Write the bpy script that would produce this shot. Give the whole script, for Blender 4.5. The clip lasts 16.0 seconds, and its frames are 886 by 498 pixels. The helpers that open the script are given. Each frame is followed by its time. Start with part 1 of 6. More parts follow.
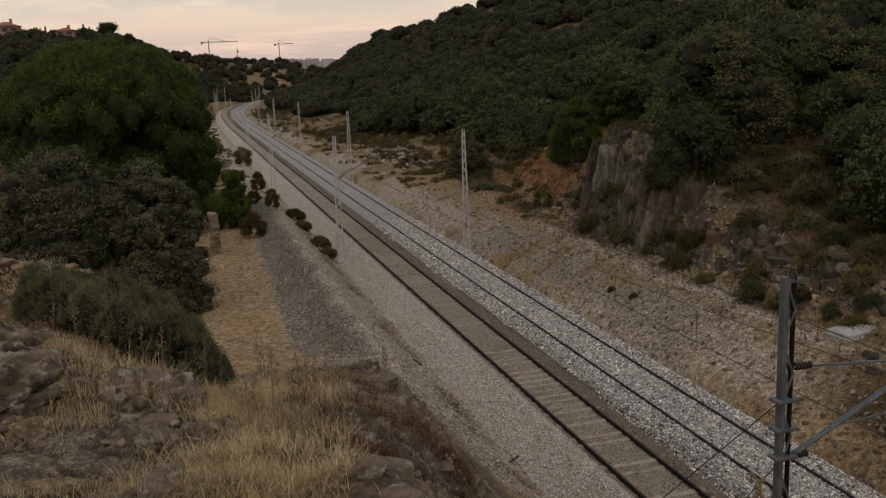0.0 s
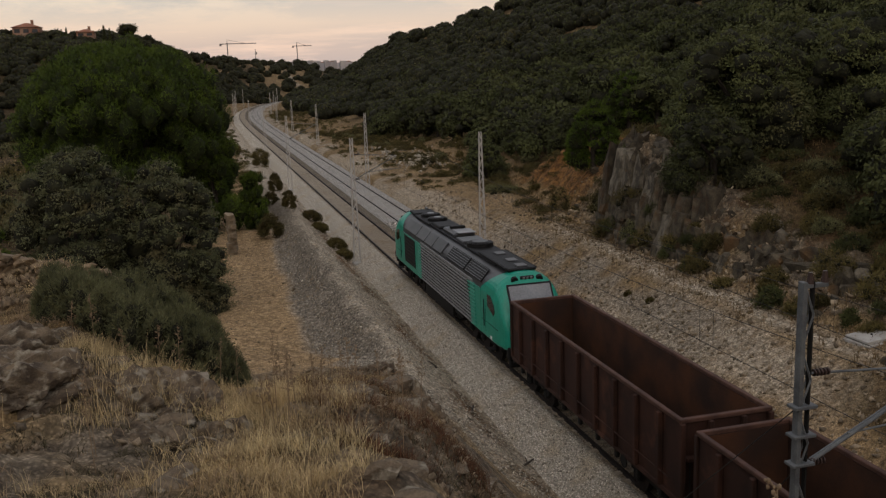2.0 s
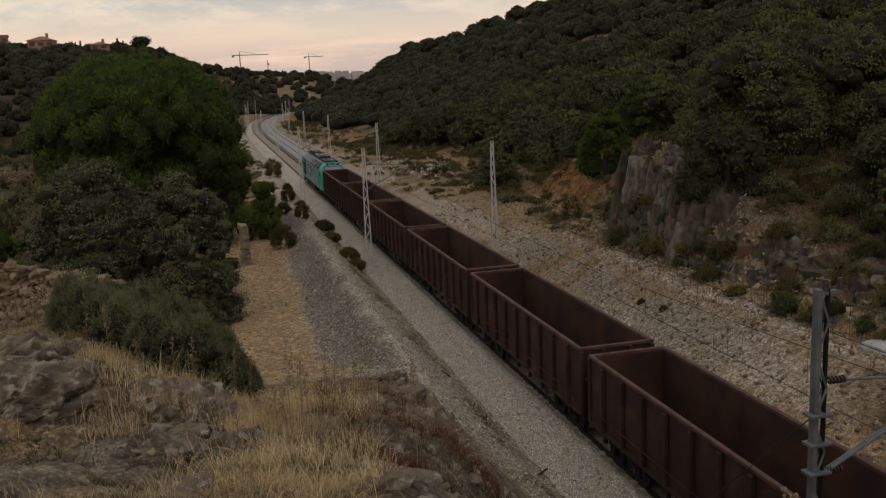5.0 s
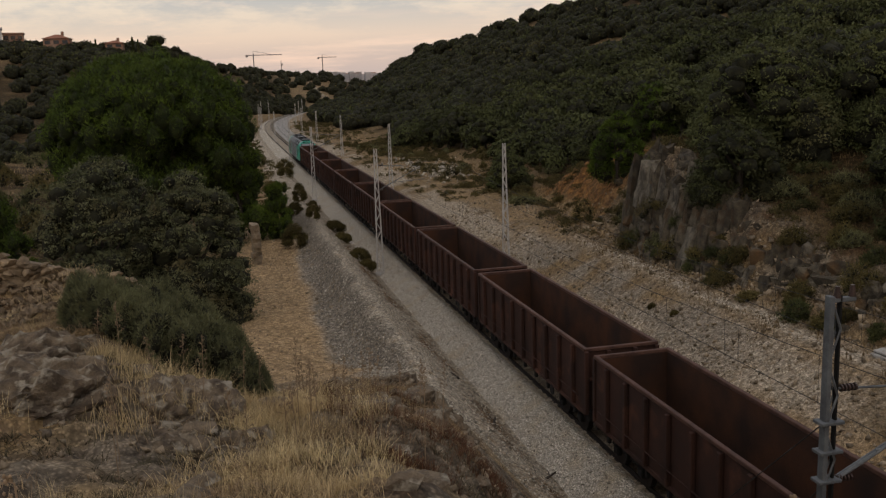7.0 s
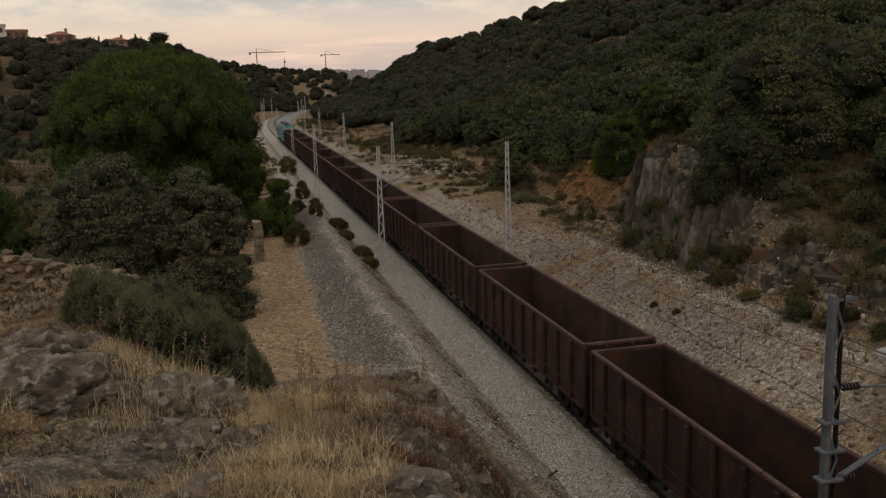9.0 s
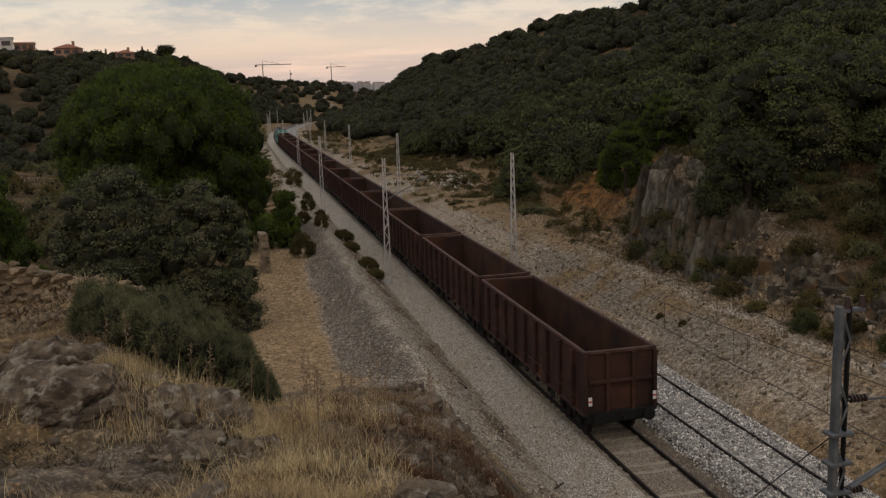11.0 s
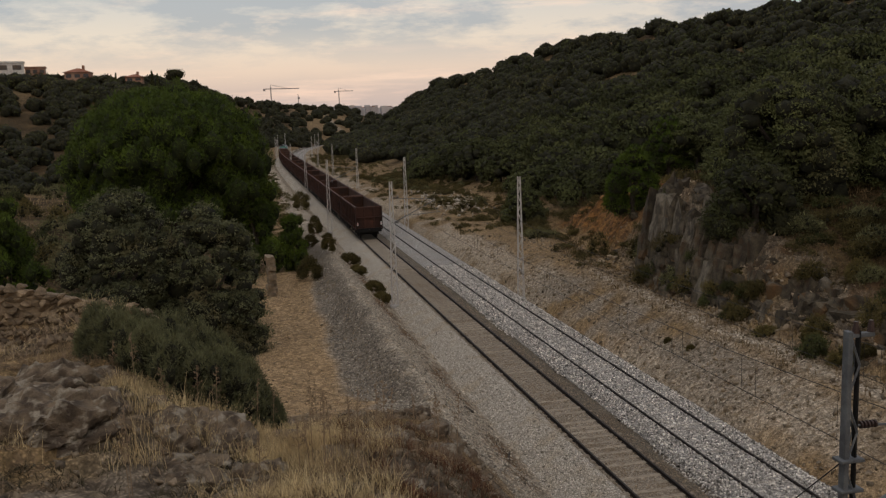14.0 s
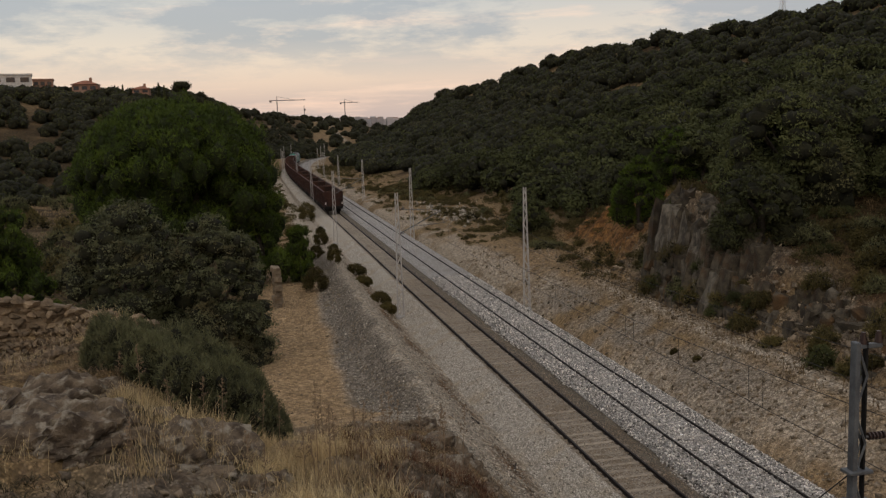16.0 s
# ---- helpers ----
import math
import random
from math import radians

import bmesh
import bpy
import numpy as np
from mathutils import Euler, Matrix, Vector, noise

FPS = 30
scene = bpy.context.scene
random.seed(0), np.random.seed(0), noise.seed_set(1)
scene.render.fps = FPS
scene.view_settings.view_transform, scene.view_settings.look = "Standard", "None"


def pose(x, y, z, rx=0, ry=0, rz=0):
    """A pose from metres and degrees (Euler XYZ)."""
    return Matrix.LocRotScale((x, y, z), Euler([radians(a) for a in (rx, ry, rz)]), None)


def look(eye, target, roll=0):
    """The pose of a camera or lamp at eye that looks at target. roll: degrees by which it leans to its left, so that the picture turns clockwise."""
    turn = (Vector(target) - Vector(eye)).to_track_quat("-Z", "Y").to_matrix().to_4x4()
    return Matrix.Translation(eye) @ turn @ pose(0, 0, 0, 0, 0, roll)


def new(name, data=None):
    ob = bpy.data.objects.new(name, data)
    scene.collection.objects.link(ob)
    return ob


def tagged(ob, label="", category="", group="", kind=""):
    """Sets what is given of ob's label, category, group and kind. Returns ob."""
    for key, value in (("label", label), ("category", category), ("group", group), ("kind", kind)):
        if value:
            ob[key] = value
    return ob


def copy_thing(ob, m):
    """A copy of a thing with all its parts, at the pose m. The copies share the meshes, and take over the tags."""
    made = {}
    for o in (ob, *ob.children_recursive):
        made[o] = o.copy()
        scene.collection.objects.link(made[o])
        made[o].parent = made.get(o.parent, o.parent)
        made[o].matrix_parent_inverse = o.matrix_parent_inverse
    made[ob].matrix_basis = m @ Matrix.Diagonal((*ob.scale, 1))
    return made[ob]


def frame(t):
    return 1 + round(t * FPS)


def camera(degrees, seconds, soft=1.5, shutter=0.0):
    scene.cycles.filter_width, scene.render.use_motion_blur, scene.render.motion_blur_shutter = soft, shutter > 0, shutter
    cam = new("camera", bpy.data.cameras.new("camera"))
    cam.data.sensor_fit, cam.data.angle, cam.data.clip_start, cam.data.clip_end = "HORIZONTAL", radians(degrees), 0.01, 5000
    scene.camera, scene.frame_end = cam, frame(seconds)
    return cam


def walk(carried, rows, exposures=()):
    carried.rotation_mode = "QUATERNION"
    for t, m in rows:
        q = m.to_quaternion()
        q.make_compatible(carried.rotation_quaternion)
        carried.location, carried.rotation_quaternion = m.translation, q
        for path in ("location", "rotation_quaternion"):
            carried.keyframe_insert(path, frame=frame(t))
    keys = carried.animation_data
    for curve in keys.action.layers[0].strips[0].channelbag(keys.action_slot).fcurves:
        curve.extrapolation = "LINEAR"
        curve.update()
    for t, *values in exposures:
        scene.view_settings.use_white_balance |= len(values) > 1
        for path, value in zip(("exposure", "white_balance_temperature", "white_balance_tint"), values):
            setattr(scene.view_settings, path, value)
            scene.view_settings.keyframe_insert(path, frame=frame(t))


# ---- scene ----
# World: y runs along the straight of the railway, x to its right, z = 0 at the rail tops.
cam = camera(52.0, 16.0, soft=1.3)
EYE = (0.0, 0.0, 12.80)
TURNS = [(0.0, -15.941, -11.527, -2.292), (0.5, -15.884, -11.509, -2.096), (1.0, -15.616, -11.671, -1.805),
         (1.5, -15.291, -11.512, -1.966), (2.0, -14.919, -11.339, -2.066), (2.5, -14.673, -10.866, -2.157),
         (3.0, -14.573, -10.592, -2.311), (3.5, -14.219, -10.408, -2.594), (4.0, -14.31, -10.831, -2.657),
         (6.5, -13.616, -10.525, -2.105), (7.0, -13.458, -10.592, -1.951), (7.5, -13.212, -10.755, -1.978),
         (8.0, -13.323, -10.793, -1.891), (8.5, -13.33, -10.788, -1.81), (11.0, -12.967, -9.988, -1.888)]
TURNS += [(11.5, -12.702, -9.77, -1.745), (12.0, -12.69, -9.142, -1.477), (12.5, -12.832, -8.672, -1.362),
          (13.0, -13.076, -8.606, -1.291), (13.5, -12.691, -8.592, -1.88), (14.0, -12.584, -8.496, -1.824),
          (14.5, -12.402, -8.297, -1.648), (15.0, -12.398, -8.104, -1.687), (15.5, -12.371, -7.896, -1.68),
          (16.0, -12.242, -7.797, -1.926)]
walk(cam, [(t, pose(*EYE, 90 + p, 0, y) @ pose(0, 0, 0, 0, 0, r)) for t, y, p, r in TURNS])

# ---------------------------------------------------------------- world and sun: dusk under broken cloud
world = bpy.data.worlds.new("dusk_sky")
scene.world = world
world.use_nodes = True
wn, wl = world.node_tree.nodes, world.node_tree.links
wn.clear()


def wnode(kind, **values):
    n = wn.new(kind)
    for k, v in values.items():
        n.inputs[k].default_value = v
    return n


w_out = wn.new("ShaderNodeOutputWorld")
w_add = wn.new("ShaderNodeAddShader")
sky = wn.new("ShaderNodeTexSky")
sky.sky_type, sky.sun_disc, sky.sun_elevation, sky.sun_rotation = "NISHITA", False, radians(3), radians(165)
bg_sky = wnode("ShaderNodeBackground", Strength=0.05)
wl.new(sky.outputs[0], bg_sky.inputs[0])
w_co = wn.new("ShaderNodeTexCoord")
w_sep = wn.new("ShaderNodeSeparateXYZ")
wl.new(w_co.outputs["Generated"], w_sep.inputs[0])
# haze to cloud deck, by elevation
w_ramp = wn.new("ShaderNodeValToRGB")
wl.new(w_sep.outputs[2], w_ramp.inputs[0])
cr = w_ramp.color_ramp
cr.elements[0].position, cr.elements[0].color = 0.0, (0.50, 0.43, 0.42, 1)
cr.elements[1].position, cr.elements[1].color = 1.0, (0.92, 0.86, 0.80, 1)
for at_z, c in ((0.03, (0.56, 0.455, 0.435, 1)), (0.05, (0.69, 0.54, 0.475, 1)), (0.085, (0.68, 0.575, 0.515, 1)),
                (0.125, (0.52, 0.495, 0.50, 1)), (0.20, (0.44, 0.435, 0.46, 1)), (0.45, (0.64, 0.60, 0.57, 1))):
    e = cr.elements.new(at_z)
    e.color = c
w_map = wn.new("ShaderNodeMapping")
w_map.inputs["Scale"].default_value = (2.4, 2.4, 9.0)
w_map.inputs["Location"].default_value = (0.35, 0.2, 0.55)
wl.new(w_co.outputs["Generated"], w_map.inputs[0])
w_noise = wnode("ShaderNodeTexNoise", Scale=2.1, Detail=12.0, Roughness=0.64)
wl.new(w_map.outputs[0], w_noise.inputs["Vector"])
w_mask = wn.new("ShaderNodeValToRGB")
w_mask.color_ramp.elements[0].position, w_mask.color_ramp.elements[1].position = 0.41, 0.52
wl.new(w_noise.outputs[0], w_mask.inputs[0])
w_up = wn.new("ShaderNodeMapRange")
w_up.inputs["From Min"].default_value, w_up.inputs["From Max"].default_value = 0.05, 0.095
w_up.inputs["To Min"].default_value, w_up.inputs["To Max"].default_value = 0.10, 0.95
wl.new(w_sep.outputs[2], w_up.inputs[0])
w_mul = wn.new("ShaderNodeMath")
w_mul.operation = "MULTIPLY"
wl.new(w_mask.outputs[0], w_mul.inputs[0])
wl.new(w_up.outputs[0], w_mul.inputs[1])
w_mix = wn.new("ShaderNodeMix")
w_mix.data_type = "RGBA"
w_mix.inputs[7].default_value = (0.34, 0.355, 0.42, 1)
wl.new(w_mul.outputs[0], w_mix.inputs[0])
# thin warm streaks under the deck
w_map2 = wn.new("ShaderNodeMapping")
w_map2.inputs["Scale"].default_value = (2.0, 2.0, 20.0)
w_map2.inputs["Location"].default_value = (1.7, 0.4, 0.2)
wl.new(w_co.outputs["Generated"], w_map2.inputs[0])
w_streak = wnode("ShaderNodeTexNoise", Scale=2.4, Detail=9.0, Roughness=0.6)
wl.new(w_map2.outputs[0], w_streak.inputs["Vector"])
w_thin = wn.new("ShaderNodeMapRange")
w_thin.inputs["From Min"].default_value, w_thin.inputs["From Max"].default_value = 0.50, 0.66
w_thin.inputs["To Max"].default_value = 0.75
wl.new(w_streak.outputs[0], w_thin.inputs[0])
w_warm = wn.new("ShaderNodeMix")
w_warm.data_type = "RGBA"
w_warm.inputs[7].default_value = (0.88, 0.64, 0.53, 1)
wl.new(w_thin.outputs[0], w_warm.inputs[0])
wl.new(w_ramp.outputs[0], w_warm.inputs[6])
wl.new(w_warm.outputs[2], w_mix.inputs[6])
bg_cloud = wnode("ShaderNodeBackground", Strength=1.0)
wl.new(w_mix.outputs[2], bg_cloud.inputs[0])
wl.new(bg_sky.outputs[0], w_add.inputs[0])
wl.new(bg_cloud.outputs[0], w_add.inputs[1])
wl.new(w_add.outputs[0], w_out.inputs[0])

sun = new("sun", bpy.data.lights.new("sun", "SUN"))
sun.data.energy, sun.data.angle, sun.data.color = 0.5, radians(60), (1.0, 0.85, 0.7)
sun.matrix_world = look((0, 0, 60), (20, 40, 25))
scene.view_settings.exposure = 0.0

# ---------------------------------------------------------------- helpers


def smooth(a, b, v):
    u = np.clip((v - a) / (b - a), 0, 1)
    return u * u * (3 - 2 * u)


def hash2(ix, iy, seed):
    v = np.sin(ix * 127.1 + iy * 311.7 + seed * 74.7) * 43758.5453
    return v - np.floor(v)


def vnoise(x, y, seed=0.0):
    ix, iy = np.floor(x), np.floor(y)
    fx, fy = x - ix, y - iy
    fx, fy = fx * fx * (3 - 2 * fx), fy * fy * (3 - 2 * fy)
    a, b = hash2(ix, iy, seed), hash2(ix + 1, iy, seed)
    c, d = hash2(ix, iy + 1, seed), hash2(ix + 1, iy + 1, seed)
    return (a + (b - a) * fx) * (1 - fy) + (c + (d - c) * fx) * fy - 0.5


def fbm(x, y, size, octaves=4, seed=0.0):
    out, amp = 0.0, 1.0
    for k in range(octaves):
        out = out + amp * vnoise(x / size * 2 ** k, y / size * 2 ** k, seed + k * 3.3)
        amp *= 0.5
    return out


def np_mesh(name, verts, faces, material, smooth_shade=False):
    """A mesh from numpy vertices (n, 3) and faces (m, 3 or 4)."""
    verts, faces = np.asarray(verts, np.float32), np.asarray(faces, np.int32)
    me = bpy.data.meshes.new(name)
    k = faces.shape[1]
    me.vertices.add(len(verts))
    me.vertices.foreach_set("co", verts.ravel())
    me.loops.add(faces.size)
    me.loops.foreach_set("vertex_index", faces.ravel())
    me.polygons.add(len(faces))
    me.polygons.foreach_set("loop_start", np.arange(0, faces.size, k, dtype=np.int32))
    if smooth_shade:
        me.polygons.foreach_set("use_smooth", np.ones(len(faces), bool))
    me.update(calc_edges=True)
    me.validate()
    if material:
        me.materials.append(material)
    return me


def part(name, data, material, parent=None, label=""):
    """Links a bmesh or a mesh as one mesh object under a thing or a part."""
    if isinstance(data, bmesh.types.BMesh):
        me = bpy.data.meshes.new(name)
        data.to_mesh(me)
        data.free()
        if material:
            me.materials.append(material)
    else:
        me = data
    ob = new(name, me)
    if parent:
        ob.parent = parent
    return tagged(ob, label)


def thing(name, m, label, category, group="", kind=""):
    ob = new(name)
    ob.empty_display_size = 0.2
    ob.matrix_basis = m
    return tagged(ob, label, category, group, kind)


def add_box(bm, size, at=(0, 0, 0), rot=(0, 0, 0), bevel=0.0, taper=1.0):
    """A box with its centre at 'at'; taper narrows its top."""
    m = pose(*at, *rot)
    made = bmesh.ops.create_cube(bm, size=1.0)["verts"]
    for v in made:
        k = taper if v.co.z > 0 else 1.0
        v.co = Vector((v.co.x * size[0] * k, v.co.y * size[1] * k, v.co.z * size[2]))
    if bevel:
        edges = {e for v in made for e in v.link_edges}
        made = bmesh.ops.bevel(bm, geom=list(edges), offset=bevel, segments=1, affect="EDGES")["verts"]
        made = list({v for v in made} | {v for f in {f for v in made for f in v.link_faces} for v in f.verts})
    bmesh.ops.transform(bm, matrix=m, verts=made)
    return made


def box(size, at=(0, 0, 0), rot=(0, 0, 0), bevel=0.0, taper=1.0):
    bm = bmesh.new()
    add_box(bm, size, at, rot, bevel, taper)
    return bm


def add_rod(bm, a, b, r, sides=6, r2=None):
    a, b = Vector(a), Vector(b)
    m = Matrix.Translation((a + b) / 2) @ (b - a).to_track_quat("Z", "Y").to_matrix().to_4x4()
    bmesh.ops.create_cone(bm, cap_ends=True, segments=sides, radius1=r, radius2=r if r2 is None else r2,
                          depth=(b - a).length, matrix=m)


def rod(a, b, r, sides=6, r2=None):
    bm = bmesh.new()
    add_rod(bm, a, b, r, sides, r2)
    return bm


def loft(sections, caps=True, closed=True):
    """Skins rings of points, one after the other."""
    bm = bmesh.new()
    rings = [[bm.verts.new(p) for p in s] for s in sections]
    n = len(rings[0])
    for a, b in zip(rings, rings[1:]):
        for i in range(n if closed else n - 1):
            j = (i + 1) % n
            bm.faces.new((a[i], a[j], b[j], b[i]))
    if caps:
        bm.faces.new(rings[0][::-1])
        bm.faces.new(rings[-1])
    bmesh.ops.recalc_face_normals(bm, faces=bm.faces)
    return bm


# ---------------------------------------------------------------- materials


def mat(name, base, rough=0.9, metal=0.0, dark=None, spots=4.0, grain=60.0, bump=0.3, mix=(0.35, 0.65), spec=0.3,
        per_object=0.0, per_island=0.0, bump_size=0.02, stretch=1.0, third=None, third_scale=0.6, third_mix=(0.5, 0.7)):
    """A surface with variation at two or three scales and fine relief."""
    m = bpy.data.materials.new(name)
    m.use_nodes = True
    nt = m.node_tree
    n, l = nt.nodes, nt.links
    b = n["Principled BSDF"]
    b.inputs["Roughness"].default_value, b.inputs["Metallic"].default_value = rough, metal
    b.inputs["Specular IOR Level"].default_value = spec
    co = n.new("ShaderNodeTexCoord").outputs["Object"]
    if stretch != 1.0:
        mp = n.new("ShaderNodeMapping")
        mp.inputs["Scale"].default_value = (1, 1, stretch)
        l.new(co, mp.inputs[0])
        co = mp.outputs[0]

    def noise_of(scale, detail=4.0):
        t = n.new("ShaderNodeTexNoise")
        t.inputs["Scale"].default_value, t.inputs["Detail"].default_value = scale, detail
        l.new(co, t.inputs["Vector"])
        return t.outputs[0]

    def ramp_of(v, lo, hi):
        r = n.new("ShaderNodeMapRange")
        r.inputs["From Min"].default_value, r.inputs["From Max"].default_value = lo, hi
        l.new(v, r.inputs[0])
        return r.outputs[0]

    def blend(fac, a, c, kind="MIX"):
        x = n.new("ShaderNodeMix")
        x.data_type, x.blend_type = "RGBA", kind
        for sock, v in ((x.inputs[0], fac), (x.inputs[6], a), (x.inputs[7], c)):
            if isinstance(v, bpy.types.NodeSocket):
                l.new(v, sock)
            else:
                sock.default_value = v if isinstance(v, float) else (*v, 1)
        return x.outputs[2]

    dark = dark or tuple(c * 0.55 for c in base)
    col = blend(ramp_of(noise_of(spots, 6.0), *mix), base, dark)
    if third:
        col = blend(ramp_of(noise_of(third_scale, 5.0), *third_mix), col, third)
    fine = noise_of(grain, 3.0)
    g = n.new("ShaderNodeMapRange")
    g.inputs["To Min"].default_value, g.inputs["To Max"].default_value = 0.55, 1.45
    l.new(fine, g.inputs[0])
    col = blend(1.0, col, g.outputs[0], "MULTIPLY")
    for amount, node, sock in ((per_object, "ShaderNodeObjectInfo", "Random"), (per_island, "ShaderNodeNewGeometry", "Random Per Island")):
        if amount:
            o = n.new(node)
            g = n.new("ShaderNodeMapRange")
            g.inputs["To Min"].default_value, g.inputs["To Max"].default_value = 1 - amount, 1 + amount
            l.new(o.outputs[sock], g.inputs[0])
            col = blend(1.0, col, g.outputs[0], "MULTIPLY")
    l.new(col, b.inputs["Base Color"])
    if bump:
        bp = n.new("ShaderNodeBump")
        bp.inputs["Strength"].default_value, bp.inputs["Distance"].default_value = bump, bump_size
        l.new(fine, bp.inputs["Height"])
        l.new(bp.outputs[0], b.inputs["Normal"])
    return m


M_RAIL_SIDE = mat("rusted_rail_steel", (0.022, 0.016, 0.013), 0.8, 0.2, (0.013, 0.010, 0.009))
M_RAIL_HEAD = mat("worn_rail_head", (0.045, 0.036, 0.032), 0.65, 0.4, (0.03, 0.024, 0.02))
M_SLEEPER = mat("dusty_concrete", (0.37, 0.315, 0.24), 0.92, 0, (0.23, 0.19, 0.14), 5, 70, 0.4, per_object=0.2)
M_SLEEPER_R = mat("pale_concrete", (0.46, 0.42, 0.36), 0.92, 0, (0.33, 0.295, 0.25), 5, 70, 0.4, per_object=0.15)
M_GREEN = mat("green_loco_paint", (0.008, 0.29, 0.20), 0.33, 0, (0.006, 0.235, 0.16), 2, 40, 0.05, spec=0.5)
M_SILVER = mat("silver_grey_paint", (0.30, 0.30, 0.31), 0.45, 0.3, (0.22, 0.22, 0.225), 2, 40, 0.05)
M_GREY = mat("dull_grey_paint", (0.060, 0.060, 0.063), 0.38, 0, (0.030, 0.030, 0.031), 0.9, 12, 0.05, spec=0.45)
M_BLACK = mat("sooty_black_paint", (0.010, 0.010, 0.0105), 0.6, 0, (0.007, 0.007, 0.007), 2, 50, 0.1, spec=0.25)
M_FRAME = mat("grimy_underframe", (0.010, 0.009, 0.008), 0.85, 0, (0.006, 0.0055, 0.005), 4, 50, 0.2)
M_WAGON = mat("rust_brown_wagon_paint", (0.047, 0.019, 0.012), 0.8, 0, (0.022, 0.0105, 0.0075), 0.8, 30, 0.15,
              per_object=0.16, third=(0.105, 0.042, 0.024), third_scale=0.9, third_mix=(0.56, 0.75))
M_RIM = mat("worn_wagon_rim", (0.10, 0.050, 0.035), 0.7, 0.1, (0.055, 0.027, 0.019), 2.5, 40, 0.15, per_object=0.15)
M_INNER = mat("rusty_wagon_inside", (0.070, 0.027, 0.011), 0.9, 0, (0.024, 0.012, 0.008), 0.7, 30, 0.2, per_object=0.15)
M_WFLOOR = mat("ore_dust_floor", (0.060, 0.044, 0.036), 0.95, 0, (0.03, 0.021, 0.017), 0.8, 40, 0.3)
# the near mast's shadow side is put into this darker grey
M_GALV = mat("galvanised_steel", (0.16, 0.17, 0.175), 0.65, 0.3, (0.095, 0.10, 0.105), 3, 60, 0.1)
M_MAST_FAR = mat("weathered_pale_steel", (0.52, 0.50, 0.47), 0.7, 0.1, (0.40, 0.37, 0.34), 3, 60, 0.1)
M_WIRE = mat("tarnished_wire", (0.035, 0.034, 0.033), 0.6, 0.3)
M_INSUL = mat("brown_insulator", (0.05, 0.03, 0.025), 0.3, 0)
M_WHITE = mat("chalky_white_paint", (0.72, 0.70, 0.66), 0.7, 0, (0.60, 0.57, 0.53))
M_RED = mat("signal_red_paint", (0.45, 0.04, 0.03), 0.5, 0)
M_CONCRETE = mat("weathered_concrete", (0.42, 0.41, 0.385), 0.9, 0, (0.32, 0.30, 0.27), 3, 60, 0.3)
M_BARK = mat("grey_bark", (0.075, 0.060, 0.048), 0.95, 0, (0.04, 0.032, 0.026), 6, 50, 0.6)
M_OAK = mat("holm_oak_leaves", (0.070, 0.076, 0.027), 0.8, 0, (0.036, 0.041, 0.016), 0.25, 3, 0, per_island=0.15, per_object=0.35, spec=0.15, third=(0.074, 0.068, 0.029), third_scale=0.09, third_mix=(0.48, 0.66))
M_OAK_NEAR = mat("grey_green_oak_leaves", (0.128, 0.132, 0.064), 0.7, 0, (0.062, 0.068, 0.031), 0.9, 3, 0, per_island=0.25, spec=0.25, third=(0.135, 0.114, 0.054), third_scale=0.5, third_mix=(0.52, 0.7))
# dark colour of the foliage cores stands in for shade between leaves
M_CORE = mat("leaf_gap_shade", (0.026, 0.026, 0.011), 0.95, 0, (0.012, 0.012, 0.006), 2.2, 7.0, 0.6, mix=(0.36, 0.58), bump_size=0.12)
M_PINE = mat("stone_pine_needles", (0.082, 0.118, 0.012), 0.75, 0, (0.034, 0.052, 0.009), 0.6, 3, 0, per_island=0.25, spec=0.2)
M_SHRUB_NEAR = mat("dark_grey_green_shrub_leaves", (0.150, 0.150, 0.072), 0.75, 0, (0.072, 0.076, 0.036), 2.0, 4, 0, per_island=0.3, spec=0.2)
M_SHRUB = mat("dusty_green_shrub_leaves", (0.175, 0.170, 0.080), 0.75, 0, (0.085, 0.085, 0.038), 2.0, 4, 0, per_island=0.5, spec=0.2)
M_BUSH = mat("olive_bush_leaves", (0.118, 0.096, 0.032), 0.85, 0, (0.068, 0.056, 0.020), 1.2, 4, 0, per_island=0.3, per_object=0.3, spec=0.2)
M_GRASS = mat("dry_straw_grass", (0.36, 0.27, 0.145), 0.85, 0, (0.19, 0.13, 0.07), 0.7, 4, 0, per_island=0.4, spec=0.15)
M_STALK = mat("dead_grey_stalks", (0.27, 0.195, 0.125), 0.9, 0, (0.16, 0.112, 0.07), 1.5, 5, 0, per_island=0.35, spec=0.1)
M_ROCK = mat("lichened_schist", (0.180, 0.136, 0.090), 0.95, 0, (0.064, 0.047, 0.032), 6.0, 60, 0.7, bump_size=0.02, mix=(0.38, 0.60),
             third=(0.26, 0.225, 0.17), third_scale=7.0, third_mix=(0.52, 0.62))
M_CLIFF = mat("fractured_rock_face", (0.105, 0.086, 0.058), 0.95, 0, (0.034, 0.028, 0.020), 2.4, 14, 0.9, mix=(0.36, 0.62), bump_size=0.06, stretch=0.8, per_object=0.25,
              third=(0.135, 0.074, 0.030), third_scale=0.6, third_mix=(0.50, 0.68))
M_SLAB = mat("pale_split_rock", (0.165, 0.142, 0.105), 0.95, 0, (0.055, 0.046, 0.034), 2.2, 14, 0.9, mix=(0.38, 0.62), bump_size=0.06, stretch=0.7, per_object=0.15,
             third=(0.17, 0.10, 0.045), third_scale=0.5, third_mix=(0.56, 0.72))
M_BANK_GRASS = mat("brown_bank_grass", (0.20, 0.138, 0.066), 0.85, 0, (0.11, 0.074, 0.036), 0.7, 4, 0, per_island=0.4, spec=0.15)
